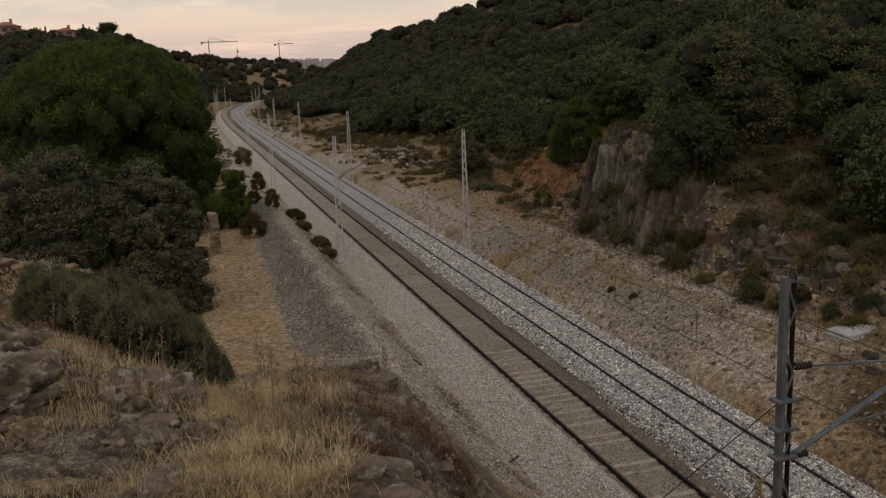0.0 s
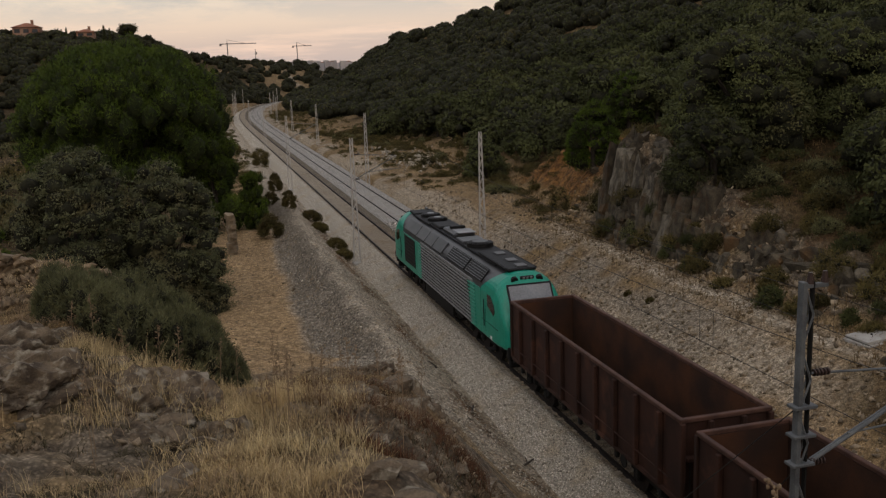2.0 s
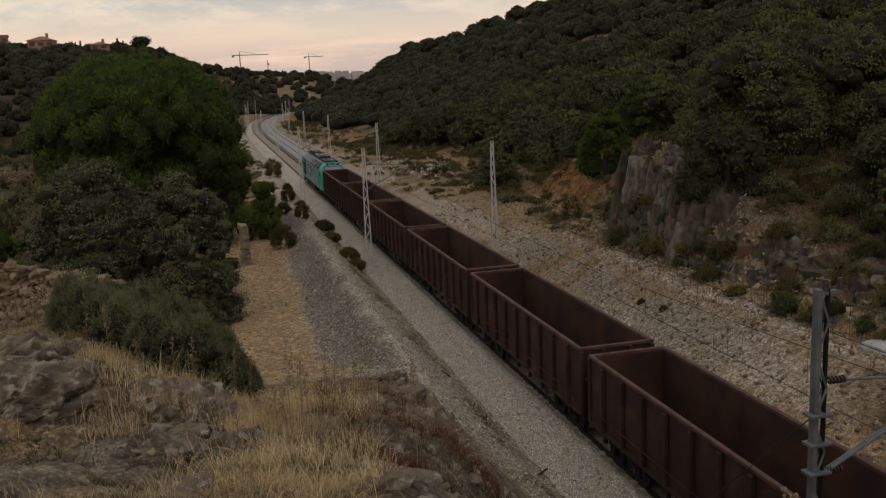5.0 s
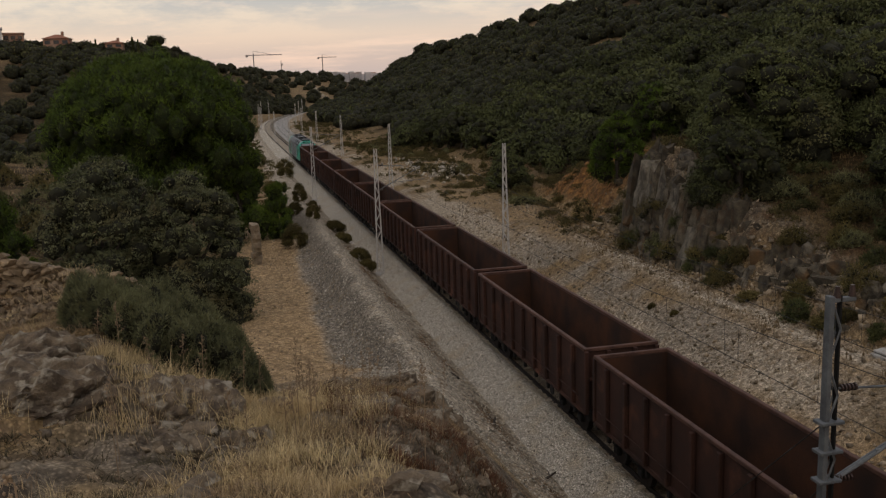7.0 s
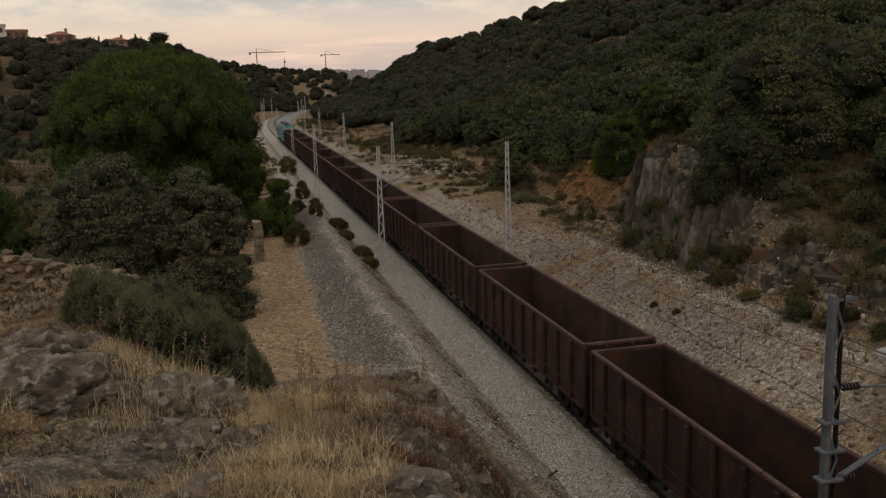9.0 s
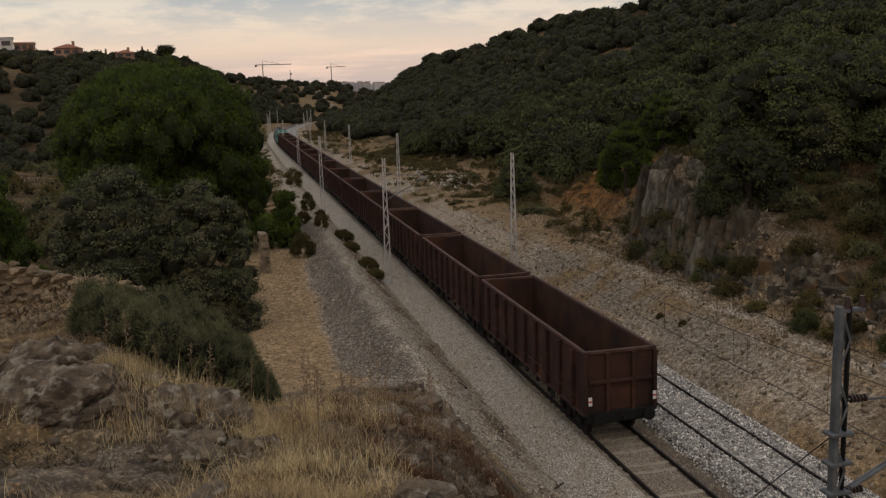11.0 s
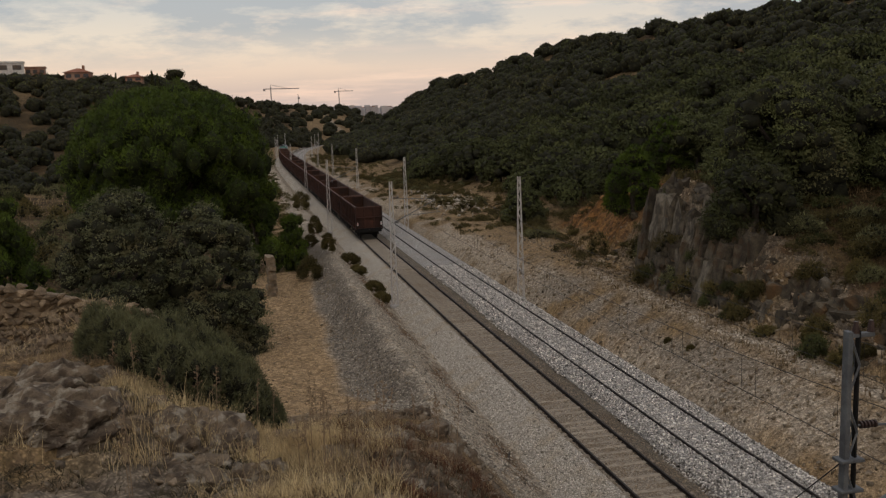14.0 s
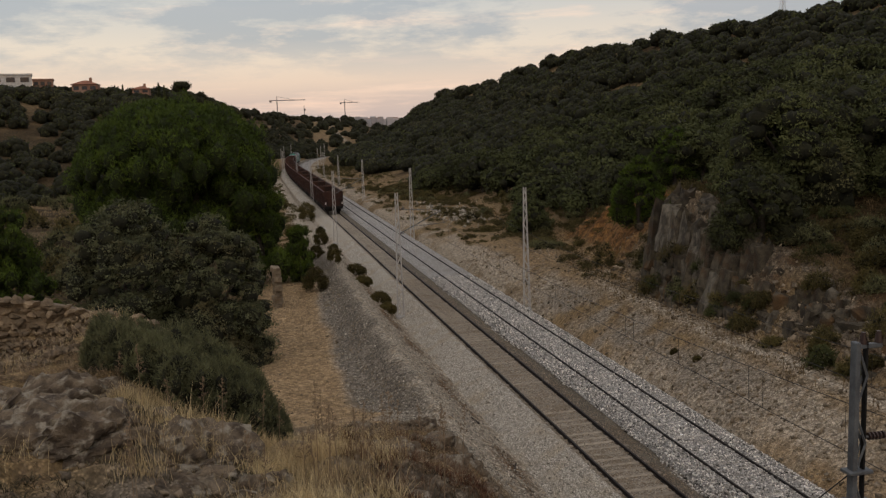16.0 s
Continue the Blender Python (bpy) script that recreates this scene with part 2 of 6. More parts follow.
# dark green of the pine cores paints the shade inside the crowns
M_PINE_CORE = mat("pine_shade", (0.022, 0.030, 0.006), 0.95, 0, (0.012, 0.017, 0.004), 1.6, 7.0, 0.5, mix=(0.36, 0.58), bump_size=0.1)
M_RUBBLE = mat("tan_rubble_stone", (0.23, 0.17, 0.105), 0.95, 0, (0.14, 0.10, 0.063), 3, 30, 0.5, per_island=0.45)
M_THYME = mat("dull_dark_herbs", (0.085, 0.072, 0.042), 0.9, 0, (0.05, 0.042, 0.025), 1.5, 5, 0, per_island=0.5, spec=0.1)
M_STONE = mat("loose_pale_stone", (0.31, 0.245, 0.165), 0.95, 0, (0.17, 0.13, 0.088), 3, 30, 0.5, per_island=0.5)
M_BALLAST = mat("pale_ballast_stone", (0.74, 0.70, 0.64), 0.95, 0, (0.34, 0.31, 0.27), 7, 40, 0.5, per_island=0.9)
M_BALLAST_OLD = mat("dusty_old_ballast_stone", (0.38, 0.30, 0.21), 0.95, 0, (0.20, 0.145, 0.095), 6, 40, 0.5, per_island=0.45)
M_GRAVEL = mat("grey_gravel_stone", (0.50, 0.45, 0.365), 0.95, 0, (0.24, 0.205, 0.16), 6, 40, 0.5, per_island=0.6)
M_REDWEED = mat("rust_red_weeds", (0.135, 0.066, 0.036), 0.9, 0, (0.085, 0.044, 0.027), 1.5, 5, 0, per_island=0.4, spec=0.1)
M_PALE = mat("pale_seed_grass", (0.62, 0.49, 0.27), 0.85, 0, (0.46, 0.34, 0.18), 0.8, 4, 0, per_island=0.35, spec=0.15)

# ---------------------------------------------------------------- the land
TRACK_L, TRACK_R, GAUGE = 13.16, 17.01, 1.74


def bend(y):
    """How far the line has swung to the right at y."""
    return 2.0e-6 * np.clip(np.asarray(y, float) - 200, 0, 260) ** 3


RIDGE_Y = (-300, 150, 193, 223, 282, 341, 416, 520, 800)
RIDGE_X = (150, 140, 125, 113, 103, 80, 62, 70, 90)
RIDGE_Z = (44, 37.5, 33.8, 32.4, 31.0, 24.4, 18.4, 13, 10)
FOOT_Y = (-300, 20, 45, 60, 75, 90, 130, 200, 260, 420, 800)
FOOT_X = (26.5, 26.0, 25.0, 26.0, 29.5, 31.0, 33.0, 31.0, 26.0, 26.0, 60.0)
CLIFF_Y = (-300, 0, 24, 32, 39, 46, 52, 56, 60, 70, 78, 90, 400)
CLIFF_Z = (1.0, 1.0, 1.2, 1.7, 2.7, 4.3, 5.8, 5.6, 4.6, 5.2, 4.0, 1.2, 1.0)


def height(x, y, rough=True):
    x, y = np.asarray(x, float), np.asarray(y, float)
    xt = x - bend(y)
    # the knoll that the camera stands on
    px_, py_ = np.clip(x, 0, None) / 8.3, np.clip(y, 0, None) / 38
    q = (px_ ** 8 + py_ ** 8) ** 0.125
    za = np.interp(q * 38, (0, 5, 10, 15, 20, 30, 38, 44), (11.1, 10.6, 9.0, 7.4, 5.7, 2.6, 0.5, 0.0))
    zb = np.interp(q * 38, (0, 5, 10, 16, 18, 22, 30, 42), (11.1, 10.6, 10.0, 9.5, 9.0, 6.8, 3.0, 0.0))
    w = smooth(3.0, -9.0, np.degrees(np.arctan2(x, np.clip(y, 1, None))))
    knoll = za + (zb - za) * w
    # valley floor on the left, rising to the far slopes
    left = 0.15 + 1.3 * smooth(2, -25, x) * smooth(30, 70, y)
    yc = np.interp(x, (-80, -25, 8, 60), (130, 175, 385, 430))
    far = np.interp(x, (-20, 45), (26.0, 17.5)) * smooth(0, 1, (y - yc) / 210.0) - 9.0 * smooth(650, 1000, y) + 14 * smooth(1000, 1500, y)
    left = left + np.where(y > 0, far, 0) * np.where(x < 60, 1, smooth(140, 60, x))
    z = np.maximum(knoll, left)
    # gravel berm beside the line
    berm = 1.35 * np.exp(-((xt - 7.15) / 1.25) ** 2) * smooth(18, 36, y) * smooth(135, 95, y)
    z = np.maximum(z, np.where((xt > 3.5) & (xt < 10.6), berm, -9))
    # right bank, bench, rock face and hill
    bench = np.interp(xt, (18.9, 19.6, 22.9, 25.2), (-0.75, -0.45, 1.45, 1.75))
    bench = bench * np.interp(y, (-300, 62, 85, 120, 400), (1, 1, 0.55, 0.35, 0.35))
    foot = np.interp(y, FOOT_Y, FOOT_X)
    rx, rz = np.interp(y, RIDGE_Y, RIDGE_X), np.interp(y, RIDGE_Y, RIDGE_Z)
    cz = np.interp(y, CLIFF_Y, CLIFF_Z)
    steep = np.interp(y, (-300, 28, 40, 54, 60, 400), (7.0, 3.4, 2.0, 1.3, 4.0, 9.0))
    e = xt - foot + (0.9 * fbm(y, y * 0 + 3, 5.0, 3, 5.0) if rough else 0)
    top = bench + cz
    u = np.clip((xt - foot - steep) / np.clip(rx - foot - steep, 5, None), 0, 2)
    hill = np.where(u < 1, top + (rz - top) * np.clip(u, 0, 1) ** 1.3, rz - (u - 1) * 12)
    face = bench + cz * np.clip(e / steep, 0, 1) ** 0.8
    right = np.where(e <= 0, bench, np.where(xt - foot < steep, face, np.maximum(hill, 0)))
    right = right * np.where(y > 420, smooth(700, 420, y), 1)
    z = np.where(xt > 17, np.maximum(right, np.where(y > 300, left, -9)), z)
    # the line's own formation
    mid = smooth(9.2, 10.4, xt) * smooth(20.2, 19.3, xt) * (y < 430)
    z = z * (1 - mid) - 0.78 * mid
    ditch = np.exp(-((xt - 9.5) / 0.5) ** 2) * 0.35 * (y > 15) * (y < 200)
    z = z - ditch
    if rough:
        off = np.clip(np.minimum(np.abs(xt - 15) - 5.0, 6) / 6, 0, 1)
        d = np.hypot(x, y)
        z = z + off * (0.55 * fbm(x, y, 9.0, 4, 1.0) * smooth(6, 30, d) + np.where(xt > 18, 0.12, 0.22) * fbm(x, y, 1.7, 4, 2.0))
        rocky = smooth(-0.02, 0.22, fbm(x, y, 5.0, 3, 8.0)) * smooth(3, 7, d) * smooth(34, 16, d) * (xt < 7)
        step = fbm(x * 0.8 + y * 0.25, y * 0.9, 2.2, 2, 4.0)
        z = z + rocky * 0.60 * (np.floor(step * 6) / 6 + 0.25 * step)
        near = smooth(24, 12, d) * (xt < 8)
        z = z + near * (0.16 * np.abs(fbm(x, y * 1.3, 0.7, 3, 14.0)) + 0.10 * np.floor(fbm(x * 1.2 + y * 0.4, y, 0.9, 2, 15.0) * 5) / 5)
        cliff = (xt - foot > -0.6) & (xt - foot < steep + 2.5) & (y > 15) & (y < 85)
        z = z + np.where(cliff, 0.9 * fbm(x * 1.3, y * 2.4, 3.0, 4, 6.0) + 0.5 * np.abs(fbm(x * 0.4, y * 3.0, 1.6, 3, 7.0)), 0)
        z = z + 1.6 * fbm(x, y, 55.0, 3, 11.0) * smooth(90, 200, d) * off
    return z


def spaced(stops):
    out = []
    for (a, step), (b, _) in zip(stops, stops[1:]):
        out += list(np.arange(a, b - 1e-6, step))
    return np.array(out + [stops[-1][0]])


def patches(x, y, z):
    """Where gravel, sand, rock and scrub lie on the ground."""
    xt = x - bend(y)
    n1, n2 = fbm(x, y, 6.0, 4, 21.0), fbm(x, y, 1.5, 3, 23.0)
    foot = np.interp(y, FOOT_Y, FOOT_X)
    gravel = smooth(4.2, 5.6, xt + n1 * 1.6 + np.interp(y, (30, 80), (0.3, -0.9))) * (xt < 11) * smooth(28, 36, y + xt * 0.9 + n1 * 6) * smooth(300, 200, y)
    gravel = np.maximum(gravel, smooth(18.8, 19.4, xt) * smooth(23.4, 22.4, xt + n1 * 2.0) * smooth(-0.35, 0.10, n1 + 0.5 * n2) * 0.75 * smooth(24, 29, y))
    gravel = np.maximum(gravel, 0.95 * np.exp(-((xt - 23.7 - 0.6 * n1) / 0.7) ** 2) * smooth(24, 30, y) * smooth(64, 54, y))
    sand = smooth(-0.8, 1.2, xt + n1 * 2) * smooth(6.5, 5, xt) * smooth(21, 29, y) * smooth(130, 80, y)
    sand = np.maximum(sand, 0.42 * smooth(19, 20, xt) * smooth(foot + 3, foot - 1, xt) * smooth(-0.2, 0.4, n1 + 0.1) * smooth(260, 120, y))
    sand = np.maximum(sand, 0.8 * np.exp(-((xt - 20.2 - n1) / 0.9) ** 2) * smooth(20, 26, y) * smooth(60, 44, y))
    rock = smooth(0.0, 0.25, n1 * 0.8 + n2 * 0.6 + 0.02) * (xt < 8) * smooth(40, 25, y)
    rock = np.maximum(rock, smooth(-0.5, -4, np.degrees(np.arctan2(x, np.clip(y, 1, None)))) * smooth(4, 5, y) * smooth(11.5, 10, y) * smooth(-0.3, 0.0, n1 + n2))
    near_cliff = smooth(-0.5, 0.6, xt - foot) * smooth(4.6, 2.6, xt - foot) * smooth(22, 34, y) * smooth(64, 56, y)
    rock = np.maximum(rock, near_cliff * smooth(-0.45, -0.1, n1))
    scrub = smooth(0.5, 6, xt - foot) * smooth(-0.5, 0.1, n1 + 0.2) * (xt > 20) * (1 - 0.75 * smooth(60, 130, np.hypot(x, y)) * smooth(0.05, 0.3, fbm(x, y, 9.0, 2, 71.0)))
    scrub = np.maximum(scrub, smooth(-3, -9, x) * smooth(45, 60, y) * smooth(-0.45, 0.15, n1 + 0.2) * smooth(330, 250, y))
    scrub = np.maximum(scrub, (xt < 8) * smooth(60, 110, y) * smooth(5, 0, xt) * smooth(-0.3, 0.3, n1 + 0.15))
    # near bank: dark soil and scrub, with the shadow there painted in too
    scrub = np.maximum(scrub, smooth(29, 25, y + n1 * 4) * smooth(20.6, 21.4, xt) * 0.9)
    earth = smooth(0, 0.8, xt - foot) * smooth(8.5, 6.5, xt - foot) * smooth(58, 63, y) * smooth(92, 82, y)
    scrub = scrub * (1 - 0.9 * earth)
    coarse = smooth(7.3, 6.7, xt + n2 * 0.7) * smooth(4.4, 5.2, xt + n1 * 1.2 + np.interp(y, (30, 80), (0.3, -0.9))) * smooth(30, 36, y + n1 * 4) * smooth(105, 80, y)
    coarse = np.maximum(coarse, 0.6 * smooth(19.6, 20.6, xt + n2) * smooth(23.2, 22.2, xt + n1) * smooth(31, 38, y + n1 * 6) * smooth(66, 58, y) * smooth(-0.35, 0.05, n1 + 0.4 * n2))
    ditch = np.exp(-((xt - 9.4 + n1 * 0.8) / 0.55) ** 2) * smooth(20, 26, y) * smooth(120, 80, y) * smooth(-0.3, 0.1, n2 + n1)
    return dict(gravel=gravel, coarse=coarse, ditch=ditch, sand=sand, rock=rock, scrub=scrub, earth=earth)


def ground_material():
    m = bpy.data.materials.new("dry_ground")
    m.use_nodes = True
    nt = m.node_tree
    n, l = nt.nodes, nt.links
    b = n["Principled BSDF"]
    b.inputs["Roughness"].default_value, b.inputs["Specular IOR Level"].default_value = 0.97, 0.15
    co = n.new("ShaderNodeTexCoord").outputs["Object"]

    def tex(scale, detail=5.0, kind="ShaderNodeTexNoise"):
        t = n.new(kind)
        t.inputs["Scale"].default_value = scale
        if kind == "ShaderNodeTexNoise":
            t.inputs["Detail"].default_value = detail
            t.inputs["Roughness"].default_value = 0.62
        l.new(co, t.inputs["Vector"])
        return t

    def rng_(v, lo, hi, a=0.0, c=1.0):
        r = n.new("ShaderNodeMapRange")
        for k, val in (("From Min", lo), ("From Max", hi), ("To Min", a), ("To Max", c)):
            r.inputs[k].default_value = val
        l.new(v, r.inputs[0])
        return r.outputs[0]

    def blend(fac, a, c, kind="MIX"):
        x = n.new("ShaderNodeMix")
        x.data_type, x.blend_type = "RGBA", kind
        for sock, v in ((x.inputs[0], fac), (x.inputs[6], a), (x.inputs[7], c)):
            if isinstance(v, bpy.types.NodeSocket):
                l.new(v, sock)
            else:
                sock.default_value = v if isinstance(v, float) else (*v, 1)
        return x.outputs[2]

    def attr(name):
        a = n.new("ShaderNodeAttribute")
        a.attribute_name = name
        return a.outputs["Fac"]

    big, mid, fine = tex(0.35).outputs[0], tex(2.2, 7).outputs[0], tex(16, 5).outputs[0]
    pebble = tex(11, kind="ShaderNodeTexVoronoi")
    small = tex(26, kind="ShaderNodeTexVoronoi")
    col = blend(rng_(big, 0.35, 0.65), (0.38, 0.262, 0.128), (0.25, 0.170, 0.085))
    col = blend(rng_(mid, 0.48, 0.66), col, (0.17, 0.115, 0.07))
    sand = blend(rng_(mid, 0.36, 0.66), (0.56, 0.39, 0.215), (0.36, 0.245, 0.132))
    col = blend(attr("sand"), col, sand)
    earth = blend(rng_(mid, 0.4, 0.62), (0.36, 0.18, 0.06), (0.16, 0.085, 0.04))
    col = blend(attr("earth"), col, earth)
    rock = blend(rng_(mid, 0.42, 0.6), (0.28, 0.225, 0.16), (0.11, 0.085, 0.062))
    rock = blend(rng_(big, 0.52, 0.66), rock, (0.21, 0.12, 0.06))
    col = blend(attr("rock"), col, rock)
    scrub = blend(rng_(mid, 0.4, 0.6), (0.050, 0.038, 0.016), (0.115, 0.072, 0.032))
    col = blend(attr("scrub"), col, scrub)
    grav = blend(rng_(pebble.outputs["Color"], 0.1, 0.9), (0.27, 0.228, 0.17), (0.80, 0.69, 0.54))
    grav = blend(rng_(mid, 0.5, 0.7), grav, (0.36, 0.26, 0.15))
    col = blend(attr("gravel"), col, grav)
    rough_ = blend(rng_(pebble.outputs["Color"], 0.1, 0.9), (0.12, 0.10, 0.078), (0.40, 0.345, 0.27))
    col = blend(attr("coarse"), col, rough_)
    col = blend(attr("ditch"), col, blend(rng_(mid, 0.4, 0.6), (0.30, 0.17, 0.075), (0.10, 0.07, 0.045)))
    col = blend(1.0, col, rng_(tex(4.5, 4).outputs[0], 0.36, 0.64, 0.62, 1.40), "MULTIPLY")
    col = blend(1.0, col, rng_(fine, 0.28, 0.72, 0.5, 1.5), "MULTIPLY")
    col = blend(1.0, col, rng_(small.outputs["Distance"], 0.0, 0.5, 1.3, 0.6), "MULTIPLY")
    l.new(col, b.inputs["Base Color"])
    add = n.new("ShaderNodeMath")
    add.operation = "ADD"
    l.new(fine, add.inputs[0])
    l.new(pebble.outputs["Distance"], add.inputs[1])
    bp = n.new("ShaderNodeBump")
    bp.inputs["Strength"].default_value, bp.inputs["Distance"].default_value = 0.7, 0.08
    l.new(add.outputs[0], bp.inputs["Height"])
    l.new(bp.outputs[0], b.inputs["Normal"])
    return m


def build_ground():
    gx = spaced([(-4500, 500), (-1500, 100), (-500, 25), (-200, 6), (-60, 1.6), (-16, 0.3), (-4, 0.11), (5, 0.22), (12, 0.3), (18.6, 0.18), (34, 0.5),
                 (48, 1.5), (150, 5), (300, 25), (800, 200), (4500, 1)])
    gy = spaced([(-4500, 500), (-1000, 100), (-300, 15), (-30, 2), (-2, 0.3), (3, 0.11), (18, 0.25), (40, 0.33), (90, 0.8), (180, 2.2), (460, 6),
                 (800, 25), (1800, 150), (4800, 1)])
    X, Y = np.meshgrid(gx, gy)
    Z = height(X, Y)
    nx, ny = len(gx), len(gy)
    idx = np.arange(nx * ny).reshape(ny, nx)
    faces = np.stack([idx[:-1, :-1], idx[:-1, 1:], idx[1:, 1:], idx[1:, :-1]], -1).reshape(-1, 4)
    me = np_mesh("ground", np.stack([X, Y, Z], -1).reshape(-1, 3), faces, ground_material(), True)
    for k, v in patches(X.ravel(), Y.ravel(), Z.ravel()).items():
        a = me.attributes.new(k, "FLOAT", "POINT")
        a.data.foreach_set("value", np.clip(v, 0, 1).astype(np.float32))
    tagged(new("ground", me), "dry sandy ground with gravel, rock and scrub", "ground", kind="structure")


build_ground()


# ---------------------------------------------------------------- ballast beds
def sweep(name, profile, ys, material, centre):
    """A strip of constant cross-section along the line."""
    prof = np.array(profile)
    dx = bend(ys)
    V = np.stack([np.stack([centre + prof[:, 0] + d, np.full(len(prof), y), prof[:, 1]], -1) for y, d in zip(ys, dx)])
    n, k = len(ys), len(prof)
    idx = np.arange(n * k).reshape(n, k)
    F = np.stack([idx[:-1, :-1], idx[:-1, 1:], idx[1:, 1:], idx[1:, :-1]], -1).reshape(-1, 4)
    return np_mesh(name, V.reshape(-1, 3), F, material)


LINE_Y = np.concatenate([np.arange(-230, 0, 20), np.arange(0, 120, 2.0), np.arange(120, 440, 6.0)])


def bed_material(name, a, b, c):
    m = bpy.data.materials.new(name)
    m.use_nodes = True
    n, l = m.node_tree.nodes, m.node_tree.links
    p = n["Principled BSDF"]
    p.inputs["Roughness"].default_value, p.inputs["Specular IOR Level"].default_value = 0.97, 0.15
    co = n.new("ShaderNodeTexCoord").outputs["Object"]
    v = n.new("ShaderNodeTexVoronoi")
    v.inputs["Scale"].default_value = 17.0
    l.new(co, v.inputs["Vector"])
    t = n.new("ShaderNodeTexNoise")
    t.inputs["Scale"].default_value, t.inputs["Detail"].default_value = 0.8, 6.0
    l.new(co, t.inputs["Vector"])

    def mix(f, x, y, kind="MIX"):
        k = n.new("ShaderNodeMix")
        k.data_type, k.blend_type = "RGBA", kind
        for s, val in ((k.inputs[0], f), (k.inputs[6], x), (k.inputs[7], y)):
            if isinstance(val, bpy.types.NodeSocket):
                l.new(val, s)
            else:
                s.default_value = val if isinstance(val, float) else (*val, 1)
        return k.outputs[2]

    def rng_(s, lo, hi, o0=0.0, o1=1.0):
        r = n.new("ShaderNodeMapRange")
        for k, val in (("From Min", lo), ("From Max", hi), ("To Min", o0), ("To Max", o1)):
            r.inputs[k].default_value = val
        l.new(s, r.inputs[0])
        return r.outputs[0]

    col = mix(rng_(v.outputs["Color"], 0.1, 0.9), a, b)
    col = mix(rng_(t.outputs[0], 0.5, 0.72), col, c)
    # paints the shade in the gaps between stones into the bed colour
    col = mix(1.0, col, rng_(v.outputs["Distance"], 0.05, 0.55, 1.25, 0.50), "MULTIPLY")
    l.new(col, p.inputs["Base Color"])
    bp = n.new("ShaderNodeBump")
    bp.invert = True
    bp.inputs["Strength"].default_value, bp.inputs["Distance"].default_value = 0.9, 0.05
    l.new(v.outputs["Distance"], bp.inputs["Height"])
    l.new(bp.outputs[0], p.inputs["Normal"])
    return m


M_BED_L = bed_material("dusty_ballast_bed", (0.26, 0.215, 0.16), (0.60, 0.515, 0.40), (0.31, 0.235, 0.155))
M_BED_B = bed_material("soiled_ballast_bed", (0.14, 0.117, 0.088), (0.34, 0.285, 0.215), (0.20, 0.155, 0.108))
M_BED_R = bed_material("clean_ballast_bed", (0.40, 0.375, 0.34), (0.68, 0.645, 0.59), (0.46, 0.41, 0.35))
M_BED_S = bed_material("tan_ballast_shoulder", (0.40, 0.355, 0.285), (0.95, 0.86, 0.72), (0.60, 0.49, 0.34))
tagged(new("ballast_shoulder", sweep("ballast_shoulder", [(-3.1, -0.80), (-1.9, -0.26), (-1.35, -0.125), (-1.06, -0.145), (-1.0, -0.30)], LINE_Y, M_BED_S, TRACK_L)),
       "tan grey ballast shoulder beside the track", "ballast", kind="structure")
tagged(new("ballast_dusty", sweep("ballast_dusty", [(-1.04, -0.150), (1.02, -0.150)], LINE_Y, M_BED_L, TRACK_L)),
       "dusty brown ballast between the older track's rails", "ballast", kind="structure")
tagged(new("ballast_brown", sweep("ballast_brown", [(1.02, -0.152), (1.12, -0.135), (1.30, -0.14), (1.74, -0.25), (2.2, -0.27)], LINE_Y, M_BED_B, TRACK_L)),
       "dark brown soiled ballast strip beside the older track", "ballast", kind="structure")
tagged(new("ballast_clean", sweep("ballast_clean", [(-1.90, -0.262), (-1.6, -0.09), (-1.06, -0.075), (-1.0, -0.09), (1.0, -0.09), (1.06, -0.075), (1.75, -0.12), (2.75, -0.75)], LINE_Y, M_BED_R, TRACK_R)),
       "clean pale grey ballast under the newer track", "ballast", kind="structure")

RAIL = [(-0.075, -0.17), (-0.075, -0.155), (-0.016, -0.135), (-0.016, -0.045), (-0.04, -0.035), (-0.04, -0.002),
        (0.04, -0.002), (0.04, -0.035), (0.016, -0.045), (0.016, -0.135), (0.075, -0.155), (0.075, -0.17)]


